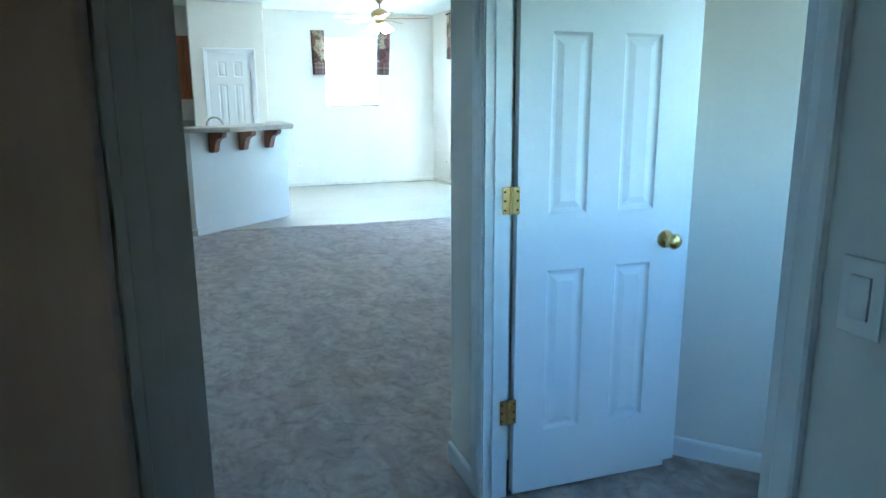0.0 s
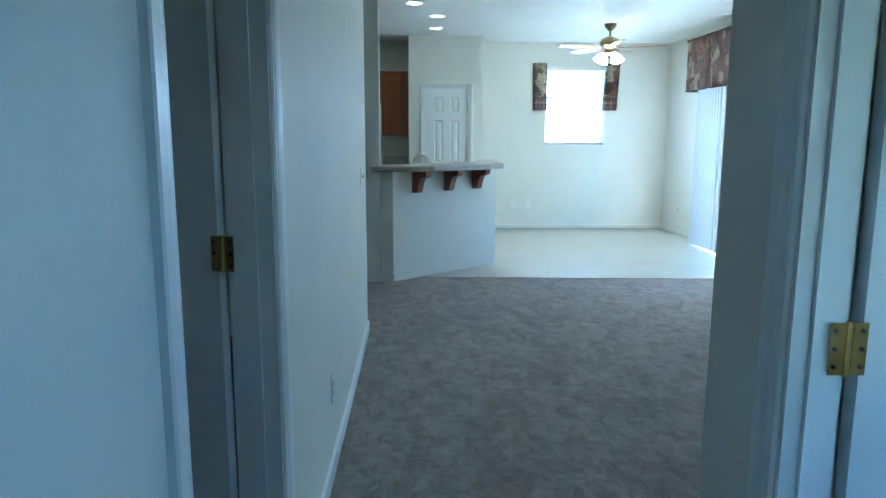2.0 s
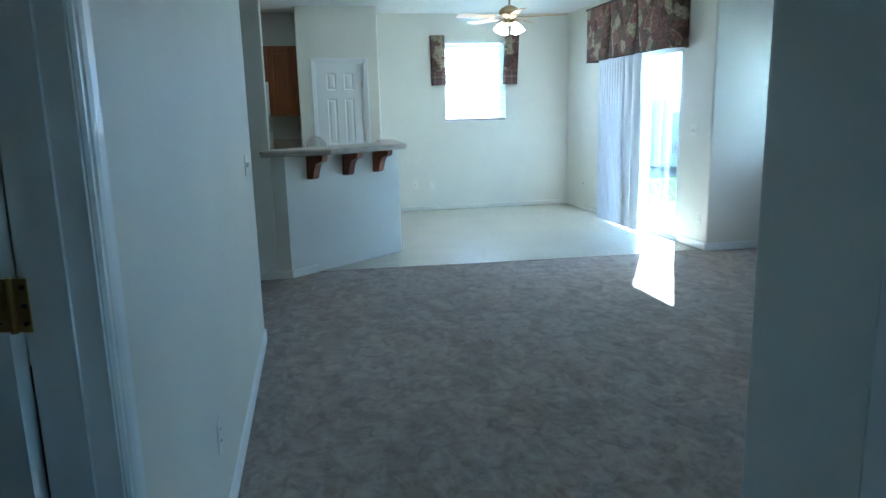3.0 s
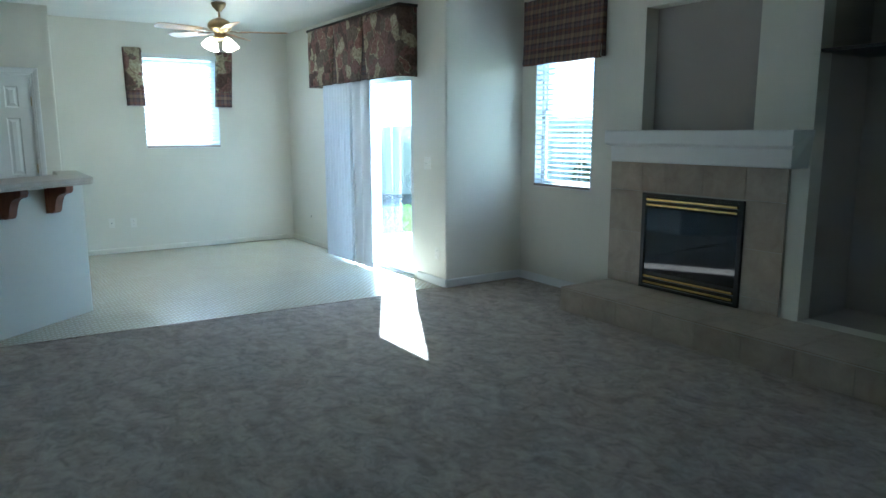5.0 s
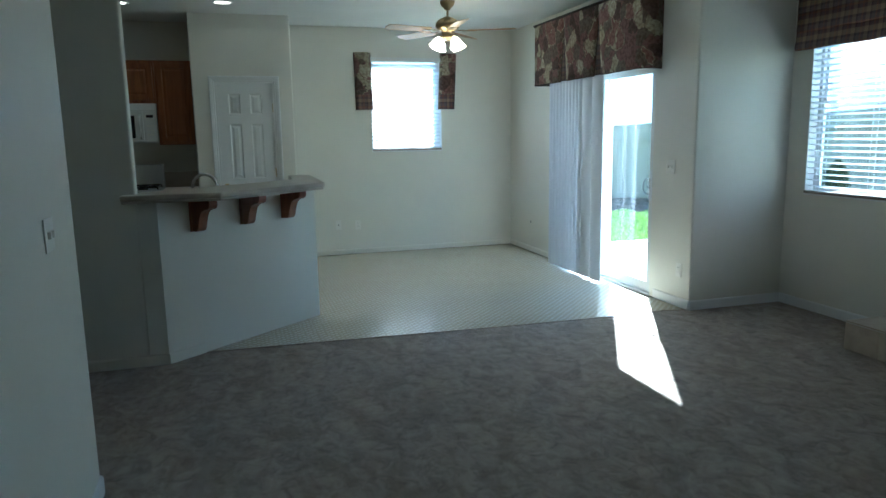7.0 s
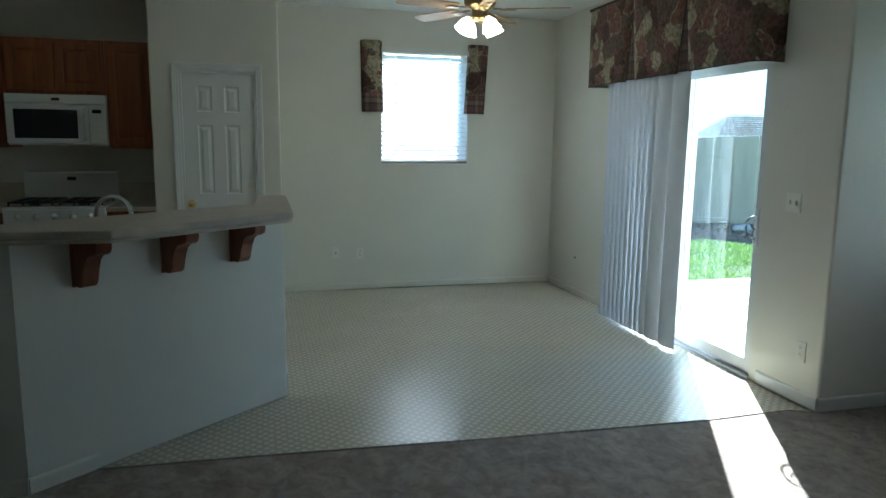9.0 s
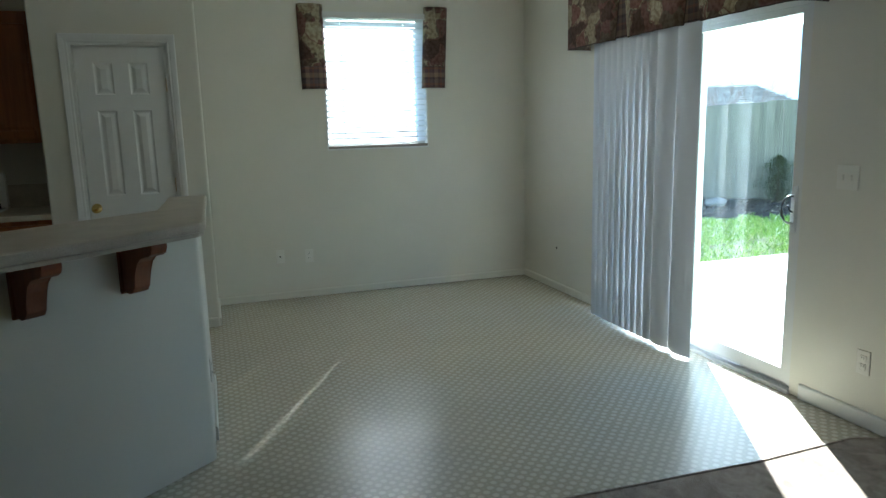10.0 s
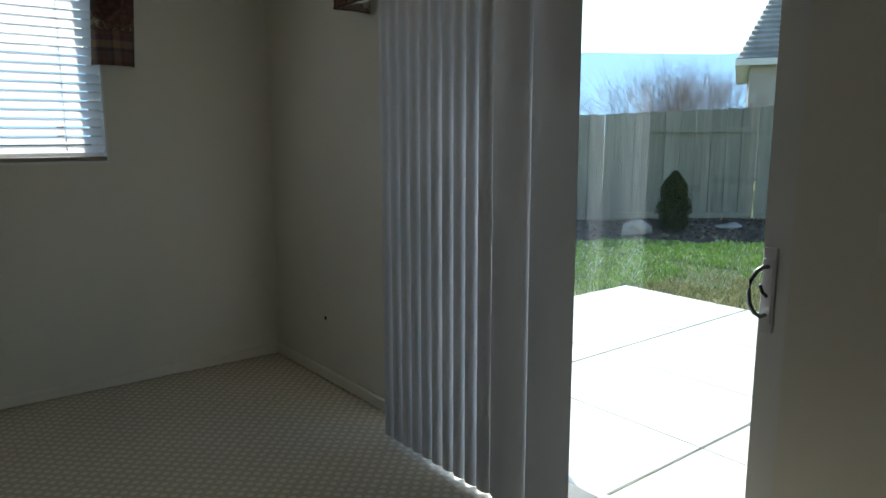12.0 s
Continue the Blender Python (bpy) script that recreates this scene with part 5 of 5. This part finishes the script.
me.materials.append(CHIP)
tagged(new("bark_chips", me), "scattered brown bark chips and dry leaves in the bed", "mulch", "", "stuff")

# fence
fn = thing("fence", Matrix.Identity(4), "weathered grey-green board fence with a rail and posts", "fence")
fd = Vector((1, -0.75, 0)).normalized()
ang = math.atan2(fd.y, fd.x)
s = -6.0
o = Vector((8.0, 18.675, 0))
i = 0
while s < 14.0:
    m = Matrix.Translation(o + fd * s) @ Matrix.Rotation(ang, 4, "Z")
    bm = bmesh.new()
    w = 0.138
    hz = 1.64 + 0.055 * ((o + fd * s).x - 10) + rng.uniform(-0.012, 0.012)
    o_ = 0.017 * (i % 2) + rng.uniform(0, 0.003) + (0.066 if int((s + 6.80 + 24.2) // 2.42) % 2 == 0 else 0.0)
    box(bm, 0.002, w, -0.010 - o_, 0.010 - o_, -0.14, hz, m @ Matrix.Rotation(rng.uniform(-0.006, 0.006), 4, "Y"))
    part("fence_board", bm, FENCE, fn)
    s += w - 0.001
    i += 1
base_m = Matrix.Translation(o) @ Matrix.Rotation(ang, 4, "Z")
for k in range(8):
    s0 = -6.80 + 2.42 * k
    if k % 2 == 0:
        continue
    zt = 1.64 + 0.055 * ((o + fd * (s0 + 1.2)).x - 10) - 0.35
    for z, t_ in ((zt, 0.024), (-0.03, 0.05)):
        bm = bmesh.new()
        box(bm, s0 + 0.005, s0 + 2.41, -0.066, -0.0295, z - t_, z + t_, base_m)
        part("fence_rail", bm, FENCE, fn)
for k in range(9):
    bm = bmesh.new()
    m = Matrix.Translation(o + fd * (-6.80 + 2.42 * k)) @ Matrix.Rotation(ang, 4, "Z")
    box(bm, -0.045, 0.045, 0.0125, 0.10, -0.16, 1.60, m)
    part("fence_post", bm, FENCE, fn)


def conifer(x, y, h, r, label, leaves=9000, loose=0.0):
    t_ = thing("shrub", Matrix.Translation((x, y, -0.13)), label, "shrub")
    bm = bmesh.new()
    tube(bm, [(0, 0, 0), (0.01, 0, h * 0.5), (0, 0.01, h * 0.85)], 0.03, 7, [0.035, 0.022, 0.008])
    part("trunk", bm, BARK, t_)
    verts, faces = [], []
    for _ in range(leaves):
        f = rng.random() ** 0.8
        rr = r * (min(1.0, 0.7 + 1.3 * f) * (1 - f ** 2.6) ** 0.6) * rng.uniform(0.55 - 0.3 * loose, 1.08 + 0.35 * loose) * (1 + (0.15 + 0.3 * loose) * math.sin(f * 17 + 3 * rng.random()))
        a_ = rng.uniform(0, 6.283)
        c_ = Vector((rr * math.cos(a_), rr * math.sin(a_), 0.04 + f * h * 0.96))
        d_ = Vector((math.cos(a_) * 0.5, math.sin(a_) * 0.5, 1)).normalized() * rng.uniform(0.02, 0.05)
        s_ = d_.cross(Vector((rng.uniform(-1, 1), rng.uniform(-1, 1), rng.uniform(-1, 1)))).normalized() * rng.uniform(0.006, 0.012)
        i = len(verts)
        verts += [c_ - s_, c_ + s_, c_ + d_]
        faces.append((i, i + 1, i + 2))
    me = bpy.data.meshes.new("crown")
    me.from_pydata([tuple(q) for q in verts], [], faces)
    me.materials.append(LEAF)
    new("crown", me).parent = t_


conifer(11.82, 13.95, 0.94, 0.235, "small dark rounded conifer before the fence")
conifer(11.05, 15.75, 0.85, 0.25, "small loose dark evergreen shrub before the fence", 2600, 1.0)


def rock(x, y, s, label):
    bm = bmesh.new()
    bmesh.ops.create_icosphere(bm, subdivisions=3, radius=1)
    for q in bm.verts:
        n_ = 1 + 0.35 * noise.noise(q.co * 1.3 + Vector((x, y, 0))) + 0.12 * noise.noise(q.co * 3.5)
        q.co = Vector((q.co.x * s[0], q.co.y * s[1], max(q.co.z, -0.4) * s[2])) * n_
    o_ = part("garden_rock", bm, ROCK, None, "", True, 0, Matrix.Translation((x, y, -0.13 + 0.3 * s[2])))
    tagged(o_, label, "rock")


rock(11.15, 14.15, (0.27, 0.20, 0.17), "pale boulder in the mulch bed")
rock(12.9, 13.6, (0.30, 0.16, 0.07), "low flat stone in the mulch bed")
rock(9.9, 16.0, (0.2, 0.16, 0.10), "small grey stone in the mulch bed")


def bare_tree(x, y, h, seed, label, wide=0.5, lean=0.0, stems=1, levels=5):
    r_ = random.Random(seed)
    t_ = thing("bare_tree", Matrix.Translation((x, y, -0.2)), label, "tree")
    bm = bmesh.new()
    bt = bmesh.new()
    def grow(p, d_, l, rad, lev, tgt):
        q = p + d_ * l * 0.5 + Vector((r_.uniform(-1, 1), r_.uniform(-1, 1), 0)) * l * 0.05
        e = p + d_ * l
        tube(tgt, [tuple(p), tuple(q), tuple(e)], rad, 5 if lev < 2 else 3, [rad, rad * 0.8, rad * 0.62])
        if lev >= levels:
            return
        for _ in range(r_.choice((2, 3, 3))):
            nd_ = (d_ + Vector((r_.uniform(-1, 1), r_.uniform(-1, 1), r_.uniform(-0.2, 0.6))) * wide).normalized()
            grow(p + d_ * l * r_.uniform(0.6, 1.0), nd_, l * r_.uniform(0.6, 0.85), rad * 0.55, lev + 1, bt)
    for _ in range(stems):
        d_ = Vector((r_.uniform(-1, 1) * wide * (stems > 1), r_.uniform(-1, 1) * wide * (stems > 1), 1)).normalized()
        grow(Vector((0, 0, 0)), d_, h * 0.32, h * (0.014 if stems < 3 else 0.0072), 0, bm)
    part("trunk", bm, BARK, t_)
    part("crown", bt, TWIG, t_)


TWIG = mat("bare_twigs", (0.34, 0.27, 0.25), 0.9)
bare_tree(19.7, 19.3, 4.1, 3, "wide leafless shrub behind the fence", 0.70, 0, 22, 6)
bare_tree(21.2, 18.9, 4.0, 8, "leafless shrub behind the fence", 0.70, 0, 12, 6)
bare_tree(14.1, 20.7, 3.5, 5, "slender leafless tree behind the fence", 0.5, 0, 2)
bare_tree(17.5, 21.5, 3.0, 9, "small leafless tree behind the fence", 0.5, 0, 2)
bare_tree(16.5, 26.0, 4.0, 15, "leafless shrub beyond the fence", 0.7, 0, 4, 4)


def house(name, x, y, rot, w, d_, wall_h, roof_h, label):
    h_ = thing(name, pose(x, y, -0.2, 0, 0, rot), label, "house")
    boxpart("house_wall", (0, w, 0, d_, 0, wall_h), STUCCO, h_)
    bm = bmesh.new()
    e = 0.45
    n = 27 if w > 8 else 10
    for k in range(n):
        f0, f1 = k / n, (k + 1) / n
        def ring(f, z):
            c_ = min(w, d_) / 2 + e
            return [(-e + c_ * f * 0.45, -e + c_ * f, z), (w + e - c_ * f * 0.45, -e + c_ * f, z), (w + e - c_ * f * 0.45, d_ + e - c_ * f, z), (-e + c_ * f * 0.45, d_ + e - c_ * f, z)]
        za, zb = wall_h + roof_h * f0 + 0.09, wall_h + roof_h * f1
        ra, rb = [bm.verts.new(p) for p in ring(f0, za)], [bm.verts.new(p) for p in ring(min(1, f1 + 0.4 / n), zb)]
        rc = [bm.verts.new(p) for p in ring(f1, zb + 0.09)]
        for i in range(4):
            j = (i + 1) % 4
            bm.faces.new((ra[i], ra[j], rb[j], rb[i]))
            bm.faces.new((rb[i], rb[j], rc[j], rc[i]))
    part("roof", bm, SHINGLE, h_)
    bm = bmesh.new()
    for a, b, c_, d2 in ((-e, w + e, -e - 0.03, -e), (-e, w + e, d_ + e, d_ + e + 0.03), (-e - 0.03, -e, -e, d_ + e), (w + e, w + e + 0.03, -e, d_ + e)):
        box(bm, a, b, c_, d2, wall_h - 0.16, wall_h + 0.06)
    box(bm, -e, w + e, -e, d_ + e, wall_h - 0.06, wall_h - 0.03)
    part("fascia", bm, FASCIA, h_, "white fascia and soffit")


house("neighbour_house", 25.45, 20.25, -61, 12, 9, 4.05, 5.2, "neighbouring stucco house with a hipped grey roof")
house("far_house", 27.5, 40.5, -20, 7, 6, 2.2, 1.3, "distant single-storey house with a pale roof")

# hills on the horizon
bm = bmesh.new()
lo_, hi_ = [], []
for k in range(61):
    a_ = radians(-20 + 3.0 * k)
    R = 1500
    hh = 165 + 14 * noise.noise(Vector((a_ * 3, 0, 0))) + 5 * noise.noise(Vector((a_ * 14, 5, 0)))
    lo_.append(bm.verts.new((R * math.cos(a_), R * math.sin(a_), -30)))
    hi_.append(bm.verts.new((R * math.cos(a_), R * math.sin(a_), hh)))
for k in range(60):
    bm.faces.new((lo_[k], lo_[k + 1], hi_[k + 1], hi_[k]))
structure("backdrop_hills", bm, HILL, "hills on the horizon, blue haze painted as glow", "backdrop")
